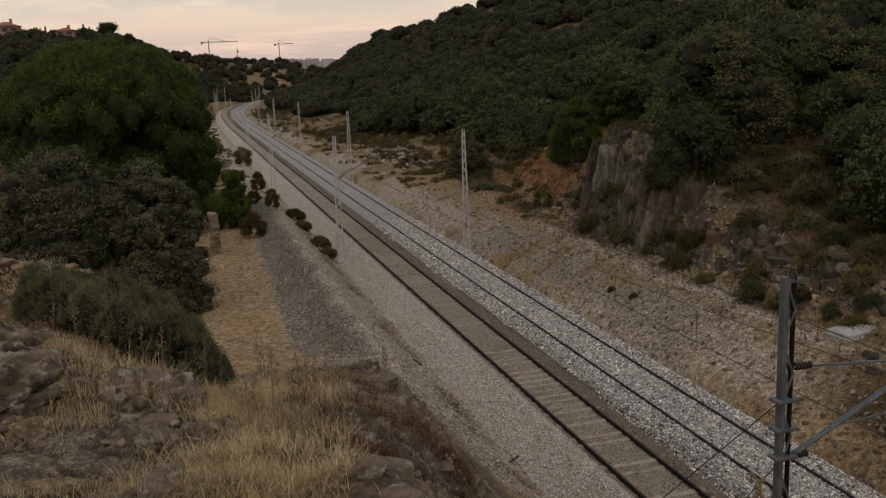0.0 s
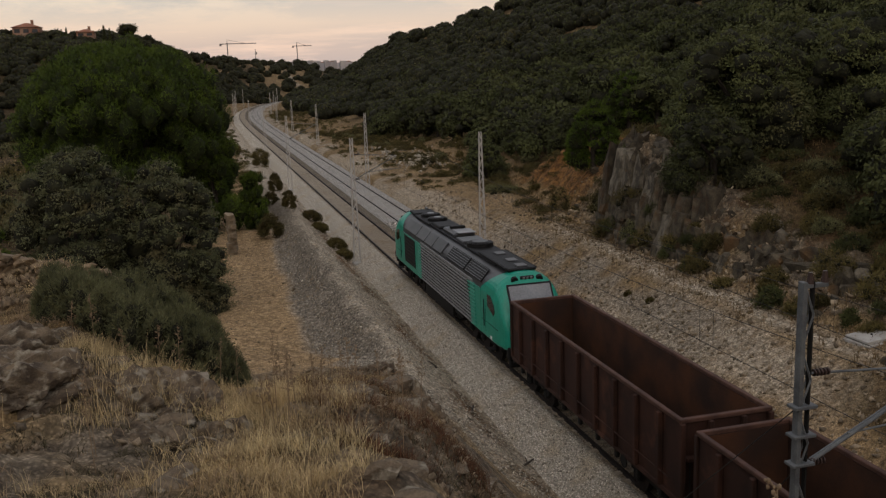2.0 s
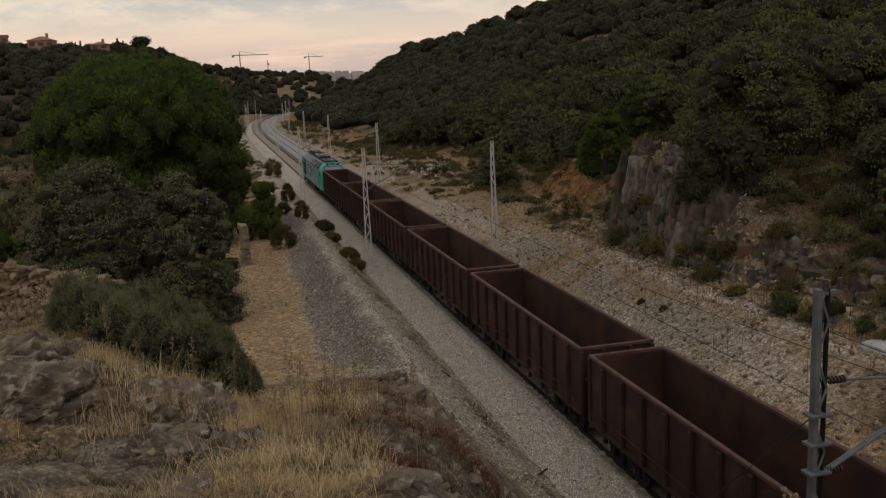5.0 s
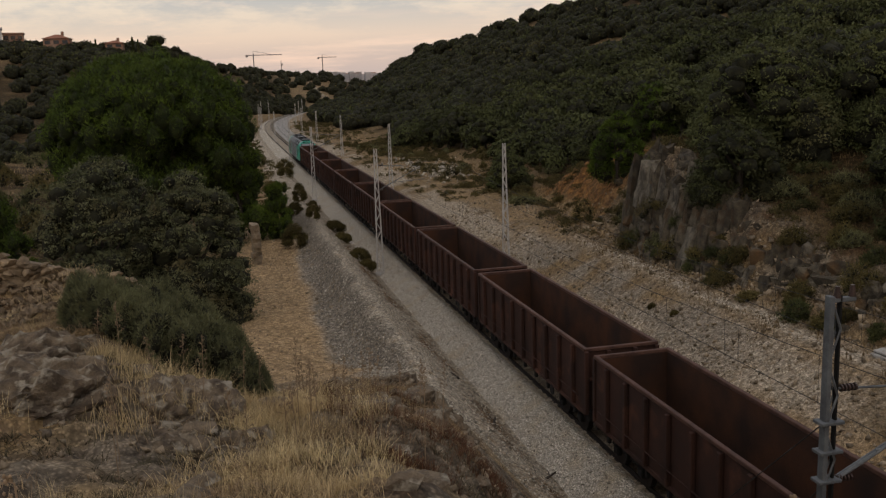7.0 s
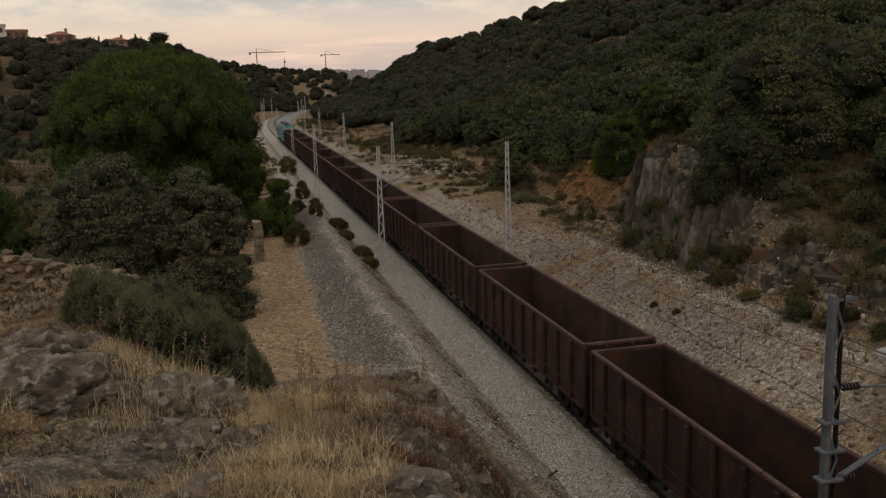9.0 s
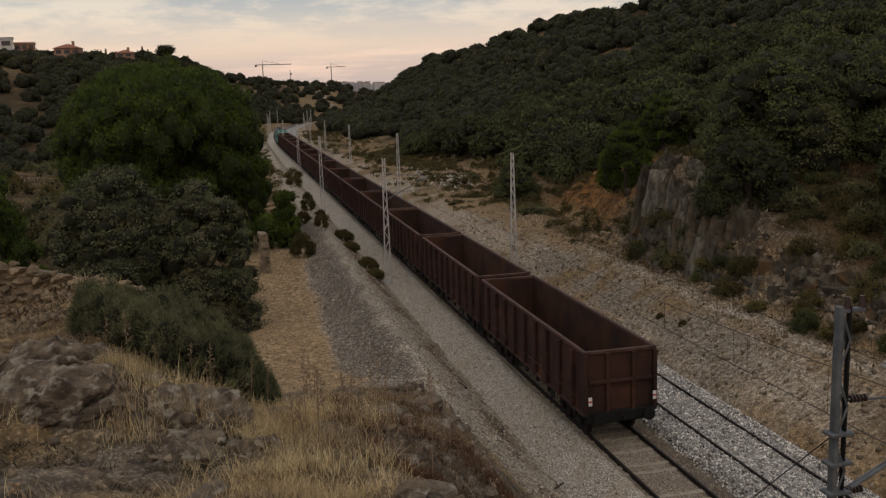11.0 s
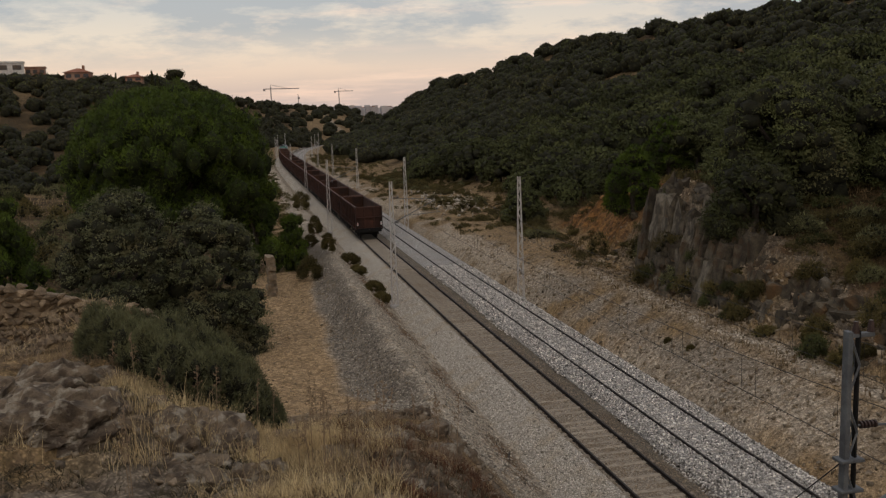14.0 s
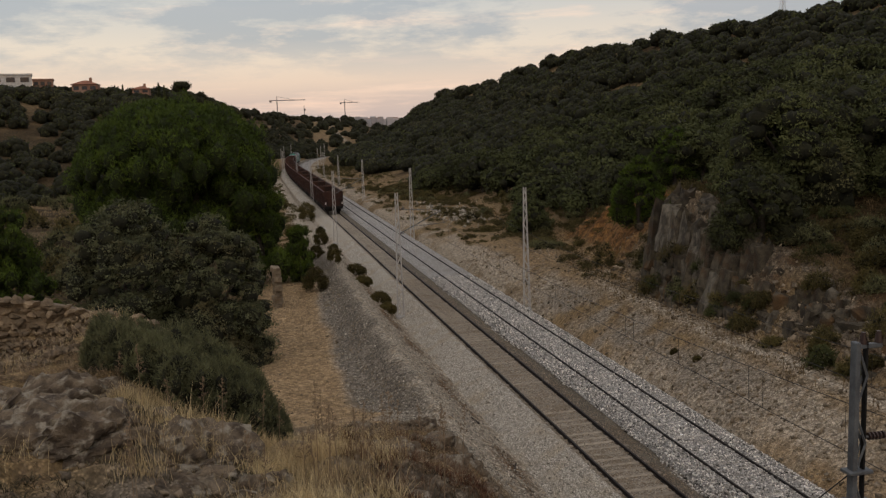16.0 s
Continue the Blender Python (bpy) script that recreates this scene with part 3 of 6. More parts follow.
def build_track(centre, bed_top, material, label):
    t = thing("railway_track", pose(centre, 0, 0), label, "railway track", "two parallel tracks", "structure")
    for side in (-GAUGE / 2, GAUGE / 2):
        part("rail", sweep("rail", [(x + side, z) for x, z in RAIL], LINE_Y, M_RAIL_SIDE, 0), None, t, "rust-brown steel rail")
        part("rail_head", sweep("rail_head", [(side - 0.030, 0.0005), (side + 0.030, 0.0005)], LINE_Y, M_RAIL_HEAD, 0), None, t, "dull worn running surface")
    bm = box((2.6, 0.26, 0.2), (0, 0, bed_top - 0.075), bevel=0.02, taper=0.94)
    for v in bm.verts:
        if abs(v.co.x) < 0.4:
            v.co.z -= 0.03
    sl = bpy.data.meshes.new("sleeper")
    bm.to_mesh(sl)
    bm.free()
    sl.materials.append(material)
    rng = np.random.default_rng(4)
    y = 8.0
    while y < 128:
        o = new("sleeper", sl)
        o.parent = t
        o.matrix_basis = pose(rng.normal(0, 0.012), y, rng.normal(0, 0.008), 0, 0, rng.normal(0, 0.25))
        y += 0.6
    co = np.array([v.co[:] for v in sl.vertices])
    fa = [list(p.vertices) for p in sl.polygons]
    V, F = [], []
    ys = list(np.arange(-60, 7.9, 0.6)) + list(np.arange(y, 400, 0.6))
    for yy in ys:
        base = len(V)
        V += [(c[0] + float(bend(yy)), c[1] + yy, c[2]) for c in co]
        F += [[i + base for i in f] for f in fa]
    me = bpy.data.meshes.new("distant_sleepers")
    me.from_pydata(V, [], F)
    me.materials.append(material)
    tagged(part("distant_sleepers", me, None, t), kind="stuff")
    return t


build_track(TRACK_L, -0.17, M_SLEEPER, "old railway track on dusty concrete sleepers")
build_track(TRACK_R, -0.125, M_SLEEPER_R, "newer railway track on clean pale ballast")

# ---------------------------------------------------------------- the freight train
SPEED, PITCH, WAGONS = 21.5, 14.2, 14


def on_line(s):
    """The pose of a vehicle whose middle has come to s along the left track."""
    x = TRACK_L - 0.06 + float(bend(s))
    turn = math.degrees(math.atan2(float(bend(s + 4) - bend(s - 4)), 8.0))
    return pose(x, s, 0, 0, 0, -turn)


def loco_ring(y, half, low, waist, top, roof_half, lean=0.0, square=2.6):
    """A rounded cross-section of the engine's hull; lean sets its upper part back."""
    side = [(half - 0.06, low), (half, low + 0.1), (half, waist - 0.25), (half - 0.012, waist - 0.08)]
    for k in range(9):
        a = radians(90 * k / 8)
        flat = (half - 0.03 + (roof_half - half) * k / 8, waist + (top - waist) * k / 8)
        arch = ((half - 0.03) * math.cos(a) ** (2 / square), waist + (top - waist) * math.sin(a) ** (2 / square))
        side.append((0.45 * flat[0] + 0.55 * max(arch[0], roof_half * (1 - k / 8) * 0.9), 0.5 * flat[1] + 0.5 * arch[1]))
    side = [(x, y + lean * max(0.0, z - waist), z) for x, z in side]
    return [(-x, yy, z) for x, yy, z in side] + side[::-1]


def add_bogie(t, y, wheelbase, name="bogie"):
    b = part(name, box((2.0, wheelbase + 1.2, 0.35), (0, y, 0.62), bevel=0.05), M_FRAME, t, "grimy black bogie")
    n = 3 if wheelbase > 3 else 2
    for i in range(n):
        yy = y - wheelbase / 2 + wheelbase * i / (n - 1)
        r = 0.53 if n == 3 else 0.46
        for sx in (-1, 1):
            bm = rod((sx * 0.80, yy, r), (sx * 0.935, yy, r), r, 20)
            add_rod(bm, (sx * 0.77, yy, r), (sx * 0.80, yy, r), r + 0.03, 20)
            part("wheel", bm, M_RAIL_SIDE, b)
            part("axle_box", box((0.16, 0.34, 0.3), (sx * 1.06, yy, r + 0.02), bevel=0.04), M_FRAME, b)
    return b


def build_loco():
    t = thing("diesel_locomotive", pose(0, 0, 0), "green and silver grey diesel locomotive with sooty roof", "locomotive")
    part("hull", loft([loco_ring(y, 1.42, 1.1, 3.12, 4.02, 0.72) for y in (-8.9, -4, 0, 4, 8.9)]), M_GREY, t, "dull grey upper hull with sloping shoulders")
    for e, name in ((1, "front_cab"), (-1, "rear_cab")):
        rings = [loco_ring(e * y, h, 1.02, w, tp, rf, e * ln) for y, h, w, tp, rf, ln in
                 ((7.75, 1.436, 3.13, 4.06, 0.74, 1.45), (8.6, 1.436, 3.14, 4.07, 0.74, 0.9), (9.3, 1.432, 3.10, 4.06, 0.76, 0.3), (9.7, 1.425, 3.02, 3.98, 0.80, 0.0), (9.95, 1.41, 2.92, 3.80, 0.84, 0.0),
                  (10.2, 1.39, 2.72, 3.42, 0.88, 0.0), (10.45, 1.35, 2.42, 2.98, 0.92, 0.0), (10.66, 1.30, 2.1, 2.5, 0.95, 0.0), (10.80, 1.24, 1.8, 2.08, 0.96, 0.0), (10.88, 1.15, 1.5, 1.7, 0.92, 0.0))]
        cab = part(name, loft(rings), M_GREEN, t, "green cab with raked windscreen")
        # windscreen on the raked end
        a, b = Vector((0, e * 9.93, 3.64)), Vector((0, e * 10.56, 2.62))
        bm = bmesh.new()
        add_box(bm, (2.02, 0.05, (a - b).length), ((a + b) / 2 + Vector((0, e * 0.10, 0.04))), (math.degrees(math.atan2(e * (b.y - a.y), a.z - b.z)) * e * 1.0, 0, 0), 0.02)
        part("windscreen_surround", bm, M_BLACK, cab)
        bm = bmesh.new()
        add_box(bm, (1.86, 0.05, (a - b).length - 0.16), ((a + b) / 2 + Vector((0, e * 0.125, 0.05))), (math.degrees(math.atan2(e * (b.y - a.y), a.z - b.z)) * e, 0, 0), 0.02)
        part("windscreen", bm, M_SCREEN, cab, "windscreen reflecting the pale sky")
        part("wiper", rod((0.05, e * 10.66, 2.72), (0.55, e * 10.42, 3.05), 0.015), M_BLACK, cab)
        part("nose_panel", box((1.3, 0.06, 0.8), (0, e * 10.84, 2.02), (-e * 12, 0, 0), 0.04), M_SILVER, cab, "pale silver nose panel")
        # lamp cluster over the windscreen
        part("destination_box", box((0.62, 0.14, 0.26), (0, e * 9.86, 3.85), (-e * 30, 0, 0), 0.04), M_BLACK, cab)
        for i in range(3):
            part("number_bar", box((0.10, 0.02, 0.13), (-0.17 + 0.17 * i, e * 9.945, 3.875), (-e * 30, 0, 0)), M_SILVER, cab)
        for sx in (-1, 1):
            part("top_lamp", rod((sx * 0.56, e * 9.80, 3.84), (sx * 0.56, e * 9.93, 3.80), 0.15, 14), M_BLACK, cab)
            part("headlight", rod((sx * 0.92, e * 10.80, 1.62), (sx * 0.92, e * 10.90, 1.60), 0.12, 14), M_LENS, cab)
            part("side_window", loft([[(sx * (1.444 - q), e * yy, zz) for yy, zz in ((8.72, 2.52), (9.55, 2.25), (9.72, 2.40), (9.60, 2.75), (9.15, 3.04), (8.72, 3.02))] for q in (0.0, 0.05)]), M_GLASS, cab, "dark cab side window")
            part("skirt_seam", box((0.012, 2.2, 0.02), (sx * 1.436, e * 9.0, 1.75)), M_BLACK, cab)
            part("cab_seam", box((0.012, 0.02, 1.2), (sx * 1.436, e * 8.45, 1.9)), M_BLACK, cab)
            part("handrail", rod((sx * 1.47, e * 8.3, 1.5), (sx * 1.47, e * 8.3, 2.7), 0.02), M_BLACK, cab)
            bf = part("buffer", rod((sx * 0.975, e * 10.8, 1.05), (sx * 0.975, e * 11.25, 1.05), 0.10, 12), M_FRAME, t)
            part("buffer_head", box((0.5, 0.05, 0.38), (sx * 0.975, e * 11.25, 1.05), (0, 0, 0), 0.02), M_FRAME, bf)
        part("buffer_beam", box((2.5, 0.3, 0.55), (0, e * 10.75, 0.92), (0, 0, 0), 0.05), M_BLACK, t)
        part("snow_plough", box((2.3, 0.25, 0.35), (0, e * 10.7, 0.45), (0, 0, 0), 0.04), M_FRAME, t)
        part("coupling_hook", box((0.12, 0.4, 0.2), (0, e * 11.0, 0.98), (0, 0, 0), 0.03), M_FRAME, t)
    for sx in (-1, 1):
        # green side panels next to the cabs, ribbed silver side between them with green ends
        part("side_panel", box((0.03, 4.5, 2.02), (sx * 1.43, 5.48, 2.08), (0, 0, 0), 0.008), M_GREEN, t, "green side panel")
        part("side_panel", box((0.03, 1.6, 2.02), (sx * 1.43, -6.98, 2.08), (0, 0, 0), 0.008), M_GREEN, t, "green side panel")
        part("side_grille_panel", box((0.03, 2.65, 1.62), (sx * 1.450, 5.98, 2.20), (0, 0, 0), 0.008), M_BLACK, t, "black intake panel")
        for k in range(7):
            part("intake_slat", box((0.02, 2.5, 0.05), (sx * 1.468, 5.98, 1.55 + 0.21 * k), (0, sx * 25, 0)), M_BLACK, t)
        part("ribbed_side", box((0.03, 9.4, 2.0), (sx * 1.425, -1.5, 2.08)), M_BLACK, t)
        for i in range(12):
            z = 1.18 + i * 0.166
            part("side_rib", box((0.05, 9.6 - 0.06 * i, 0.085), (sx * 1.455, -1.62 + 0.03 * i, z), (0, 0, 0), 0.012), M_SILVER, t, "silver horizontal rib")
            part("green_rib", box((0.048, 0.9 - 0.03 * i, 0.085), (sx * 1.454, 3.66, z), (0, 0, 0), 0.012), M_GREEN, t, "green end of a rib")
            part("green_rib", box((0.048, 0.55 + 0.05 * i, 0.085), (sx * 1.454, -6.80 + 0.035 * i, z), (0, 0, 0), 0.012), M_GREEN, t, "green end of a rib")
        part("waist_band", box((0.05, 9.9, 0.16), (sx * 1.435, -1.65, 3.16), (0, 0, 0), 0.02), M_SILVER, t)
        # openings and joints on the sloping shoulder
        slope = math.degrees(math.atan2(0.62, 0.74))
        for y0, y1, m in ((4.6, 7.4, None), (2.7, 4.5, None), (1.0, 2.6, None), (-0.9, 0.9, None), (-5.0, -1.9, M_BLACK), (-7.7, -5.2, M_BLACK)):
            part("shoulder_panel" if m is None else "shoulder_intake", box((0.05, y1 - y0, 0.70), (sx * 1.165, (y0 + y1) / 2, 3.61), (0, -sx * slope, 0), 0.015),
                 m or M_GREY, t, "" if m is None else "black louvred intake")
            if m is M_BLACK:
                for i in range(6):
                    part("louvre", box((0.03, y1 - y0 - 0.1, 0.035), (sx * (1.37 - i * 0.078), (y0 + y1) / 2, 3.41 + i * 0.088), (0, -sx * 55, 0)), M_GREY, t)
        part("battery_box", box((0.35, 5.6, 0.62), (sx * 1.18, 0, 0.78), (0, 0, 0), 0.05), M_FRAME, t)
        part("air_reservoir", rod((sx * 1.2, -4.6, 0.9), (sx * 1.2, -3.2, 0.9), 0.16, 12), M_FRAME, t)
        part("step", box((0.3, 0.5, 0.04), (sx * 1.35, 9.0, 0.62)), M_FRAME, t)
        part("step", box((0.3, 0.5, 0.04), (sx * 1.35, -9.0, 0.62)), M_FRAME, t)
        part("data_plate", box((0.012, 0.22, 0.16), (sx * 1.44, -9.2, 1.18)), M_WHITE, t)
    part("fuel_tank", box((2.3, 6.2, 0.75), (0, 0, 0.68), (0, 0, 0), 0.12), M_FRAME, t)
    part("sole_bar", box((2.7, 20.8, 0.22), (0, 0, 1.06), (0, 0, 0), 0.03), M_BLACK, t)
    part("roof_walkway", box((1.35, 15.8, 0.08), (0, 0.2, 4.03), (0, 0, 0), 0.025), M_BLACK, t, "sooty black roof")
    for y, r, hub in ((6.4, 0.58, M_SILVER), (4.8, 0.58, M_SILVER), (-3.3, 0.66, M_GREY)):
        bm = rod((0, y, 4.05), (0, y, 4.26), r, 28)
        for k in range(2):
            add_rod(bm, (0, y, 4.26 + 0.02 * k), (0, y, 4.28 + 0.02 * k), r * (0.94 - 0.12 * k), 28)
        f = part("roof_fan", bm, M_BLACK, t, "round roof fan")
        part("fan_hub", rod((0, y, 4.30), (0, y, 4.325), r * (0.36 if hub is M_SILVER else 0.6), 20), hub, f)
    part("fan_deck", box((1.5, 3.5, 0.12), (0, 5.6, 4.06), (0, 0, 0), 0.05), M_BLACK, t)
    part("exhaust_silencer", box((1.15, 2.3, 0.26), (0.05, 0.6, 4.14), (0, 0, 0), 0.09), M_GREY, t)
    part("exhaust_outlet", box((0.8, 0.35, 0.18), (0.1, 1.0, 4.31), (0, 0, 0), 0.03), M_BLACK, t)
    part("bare_panel", box((0.95, 1.2, 0.03), (0.15, -0.1, 4.285), (0, 0, 0), 0.01), M_SILVER, t, "bare dull metal panel")
    part("roof_box", box((1.25, 1.7, 0.2), (0, 2.9, 4.12), (0, 0, 0), 0.06), M_BLACK, t)
    part("roof_hatch", box((1.35, 4.2, 0.14), (0, -7.2, 4.11), (0, 0, 0), 0.05), M_BLACK, t)
    part("roof_hatch", box((1.2, 1.3, 0.16), (0, -1.8, 4.11), (0, 0, 0), 0.05), M_GREY, t)
    for y in (-6.0, -7.6, -8.8):
        part("hatch_lid", box((0.5, 0.6, 0.07), (0.12, y, 4.20), (0, 0, 0), 0.03), M_GREY, t)
    for sx in (-1, 1):
        part("roof_rail", rod((sx * 0.68, -9.2, 4.16), (sx * 0.68, -5.2, 4.16), 0.03, 6), M_BLACK, t)
    part("roof_cowl", box((1.35, 1.4, 0.14), (0, 8.3, 4.09), (0, 0, 0), 0.05), M_BLACK, t)
    part("horn", rod((0.4, 8.6, 4.20), (0.4, 9.1, 4.20), 0.05, 10, 0.09), M_GREY, t)
    add_bogie(t, 6.9, 3.6)
    add_bogie(t, -6.9, 3.6)
    return t


def build_wagon():
    t = thing("open_goods_wagon", pose(0, 0, 0), "empty rust brown open goods wagon with ribbed sides", "wagon", "wagons of the train")
    L, W, low, top = 13.3, 2.66, 1.08, 3.36
    part("floor", box((W - 0.06, L - 0.06, 0.12), (0, 0, low + 0.02)), M_WFLOOR, t, "dusty wagon floor")
    for sx in (-1, 1):
        part("side_wall", box((0.06, L, top - low), (sx * (W / 2 - 0.03), 0, (top + low) / 2)), M_WAGON, t)
        part("side_lining", box((0.012, L - 0.14, top - low - 0.1), (sx * (W / 2 - 0.068), 0, (top + low) / 2)), M_INNER, t, "rusty inner face")
        part("top_rail", box((0.15, L + 0.1, 0.12), (sx * (W / 2), 0, top + 0.02), (0, 0, 0), 0.02), M_RIM, t, "worn top edge")
        part("bottom_rail", box((0.11, L, 0.16), (sx * (W / 2 + 0.005), 0, low - 0.02), (0, 0, 0), 0.02), M_WAGON, t)
        for i in range(9):
            y = -L / 2 + 1.05 + i * (L - 2.1) / 8
            part("side_post", box((0.15, 0.17, top - low - 0.12), (sx * (W / 2 + 0.075), y, (top + low) / 2 - 0.02), (0, 0, 0), 0.025), M_WAGON, t)
            part("post_foot", box((0.13, 0.15, 0.26), (sx * (W / 2 - 0.02), y, low - 0.22), (0, 0, 0), 0.02), M_FRAME, t)
        part("sole_bar", box((0.14, L + 0.3, 0.3), (sx * 1.0, 0, 0.98), (0, 0, 0), 0.02), M_FRAME, t)
        part("door_bar", rod((sx * (W / 2 + 0.13), -L / 2 + 0.4, 1.62), (sx * (W / 2 + 0.13), L / 2 - 0.4, 1.62), 0.02), M_WAGON, t)
        part("brake_wheel", rod((sx * 1.36, -3.4, 0.86), (sx * 1.40, -3.4, 0.86), 0.2, 14), M_FRAME, t)
    for e in (-1, 1):
        part("end_wall", box((W - 0.14, 0.07, top - low), (0, e * (L / 2 - 0.035), (top + low) / 2)), M_WAGON, t)
        part("end_lining", box((W - 0.16, 0.012, top - low - 0.1), (0, e * (L / 2 - 0.08), (top + low) / 2)), M_INNER, t, "rusty inner face")
        part("end_rail", box((W + 0.14, 0.15, 0.12), (0, e * L / 2, top + 0.022), (0, 0, 0), 0.02), M_RIM, t, "worn top edge")
        part("end_beam", box((W - 0.2, 0.16, 0.14), (0, e * (L / 2 + 0.07), 2.3), (0, 0, 0), 0.03), M_WAGON, t)
        for x in (-1.33, -0.5, 0.5, 1.33):
            part("end_post", box((0.15, 0.16, top - low), (x, e * (L / 2 + 0.07), (top + low) / 2 - 0.03), (0, 0, 0), 0.025), M_WAGON, t)
        part("head_stock", box((2.6, 0.2, 0.42), (0, e * (L / 2 + 0.06), 0.98), (0, 0, 0), 0.03), M_FRAME, t)
        part("draw_hook", box((0.1, 0.4, 0.16), (0, e * (L / 2 + 0.25), 0.98), (0, 0, 0), 0.03), M_FRAME, t)
        for sx in (-1, 1):
            bf = part("buffer", rod((sx * 0.975, e * (L / 2 + 0.1), 1.02), (sx * 0.975, e * (L / 2 + 0.42), 1.02), 0.09, 12), M_FRAME, t)
            part("buffer_head", rod((sx * 0.975, e * (L / 2 + 0.40), 1.02), (sx * 0.975, e * (L / 2 + 0.44), 1.02), 0.22, 16), M_FRAME, bf)
            part("end_ladder", rod((sx * 1.15, e * (L / 2 + 0.17), 1.3), (sx * 1.15, e * (L / 2 + 0.17), 2.2), 0.015), M_FRAME, t)
        add_bogie(t, e * 4.6, 1.8)
    for i in range(5):
        part("cross_member", box((2.2, 0.12, 0.2), (0, -4 + 2 * i, 1.0)), M_FRAME, t)
    part("air_pipe", rod((0.5, -6, 0.8), (0.5, 6, 0.8), 0.03), M_FRAME, t)
    return t


def glass_like(name, colour, rough, spec):
    m = mat(name, colour, rough, 0, tuple(c * 0.8 for c in colour), 1.5, 20, 0.0)
    m.node_tree.nodes["Principled BSDF"].inputs["Specular IOR Level"].default_value = spec
    return m


M_GLASS = glass_like("dark_cab_glass", (0.008, 0.009, 0.010), 0.08, 0.5)
# pale base colour stands in for the sky reflected in the windscreen
M_SCREEN = glass_like("sky_pale_windscreen", (0.20, 0.205, 0.215), 0.12, 1.0)
M_LENS = glass_like("lamp_lens", (0.5, 0.5, 0.48), 0.15, 0.8)
loco = build_loco()
first_wagon = build_wagon()
train = [loco, first_wagon] + [copy_thing(first_wagon, pose(0, 0, 0)) for _ in range(WAGONS - 1)]
last = train[-1]
tagged(last, "rust brown open goods wagon with white tail markers", "wagon", "wagons of the train")
for sx in (-1, 1):
    mk = part("tail_marker", box((0.14, 0.03, 0.32), (sx * 1.24, -6.91, 1.66), (0, 0, 0), 0.01), M_WHITE, last, "white tail marker plate")
    part("marker_band", box((0.14, 0.006, 0.06), (sx * 1.24, -6.929, 1.66)), M_RED, mk)


def motions():
    for k, v in enumerate(train):
        lead = 11.75 if k == 0 else -6.65 - PITCH * (k - 1)
        walk(v, [(0.4 * i, on_line(33.6 + SPEED * (0.4 * i - 2.0) - 1.3 * max(0.0, 1.6 - 0.4 * i) + lead)) for i in range(41)])

# ---------------------------------------------------------------- masts of the overhead line


def build_mast(x, y, h, material, near=False):
    t = thing("catenary_mast", pose(x, y, -0.75), "pale weathered steel lattice mast beside the track" if not near else "galvanised steel channel and lattice mast beside the track",
              "mast", "masts of the overhead line")
    H = h + 0.75
    a0, a1 = (0.22, 0.08) if not near else (0.12, 0.11)
    for sx in (-1, 1):
        for sy in (-1, 1):
            if near:
                continue
            part("leg", rod((sx * a0, sy * a0 * 0.7, 0), (sx * a1, sy * a1 * 0.7, H), 0.034, 4), material, t)
    if near:
        part("channel", box((0.10, 0.16, H), (-0.09, 0, H / 2), (0, 0, 0), 0.012), material, t)
        part("angle_bar", box((0.045, 0.10, H), (0.105, 0, H / 2), (0, 0, 0), 0.008), M_FRAME, t)
    n = 14 if not near else 16
    for sy in (-1, 1):
        for i in range(n):
            z0, z1 = H * i / n, H * (i + 1) / n
            w0, w1 = a0 + (a1 - a0) * i / n, a0 + (a1 - a0) * (i + 1) / n
            s = 1 if i % 2 else -1
            f = 0.7 if not near else 0.5
            part("brace", rod((s * w0, sy * w0 * f, z0), (-s * w1, sy * w1 * f, z1), 0.022 if not near else 0.025, 4), material, t)
    part("footing", box((0.7, 0.7, 0.4), (0, 0, 0.0), (0, 0, 0), 0.05), M_CONCRETE, t, "concrete footing")
    return t


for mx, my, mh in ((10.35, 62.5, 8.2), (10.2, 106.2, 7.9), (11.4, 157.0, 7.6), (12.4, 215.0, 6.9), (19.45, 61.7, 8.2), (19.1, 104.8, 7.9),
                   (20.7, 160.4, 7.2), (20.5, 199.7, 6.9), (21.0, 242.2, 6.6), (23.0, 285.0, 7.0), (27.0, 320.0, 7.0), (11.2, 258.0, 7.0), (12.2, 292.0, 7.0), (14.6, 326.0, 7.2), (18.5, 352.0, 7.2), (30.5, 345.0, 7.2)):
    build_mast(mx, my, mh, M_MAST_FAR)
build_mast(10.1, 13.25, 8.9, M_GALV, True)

# ---------------------------------------------------------------- trees and bushes


def clumps(rng, blobs, per, size=0.42, up=0.25):
    """Smaller sprays of leaves set over the outside of each large clump."""
    b = np.repeat(np.array(blobs, float), per, 0)
    u = rng.normal(size=(len(b), 3))
    u[:, 2] += up
    u /= np.linalg.norm(u, axis=1)[:, None]
    k = size * rng.uniform(0.65, 1.3, (len(b), 1))
    return np.concatenate([b[:, :3] + u * b[:, 3:6] * rng.uniform(0.72, 1.0, (len(b), 1)), b[:, 3:6] * k * np.array((1, 1, 0.85))], 1)


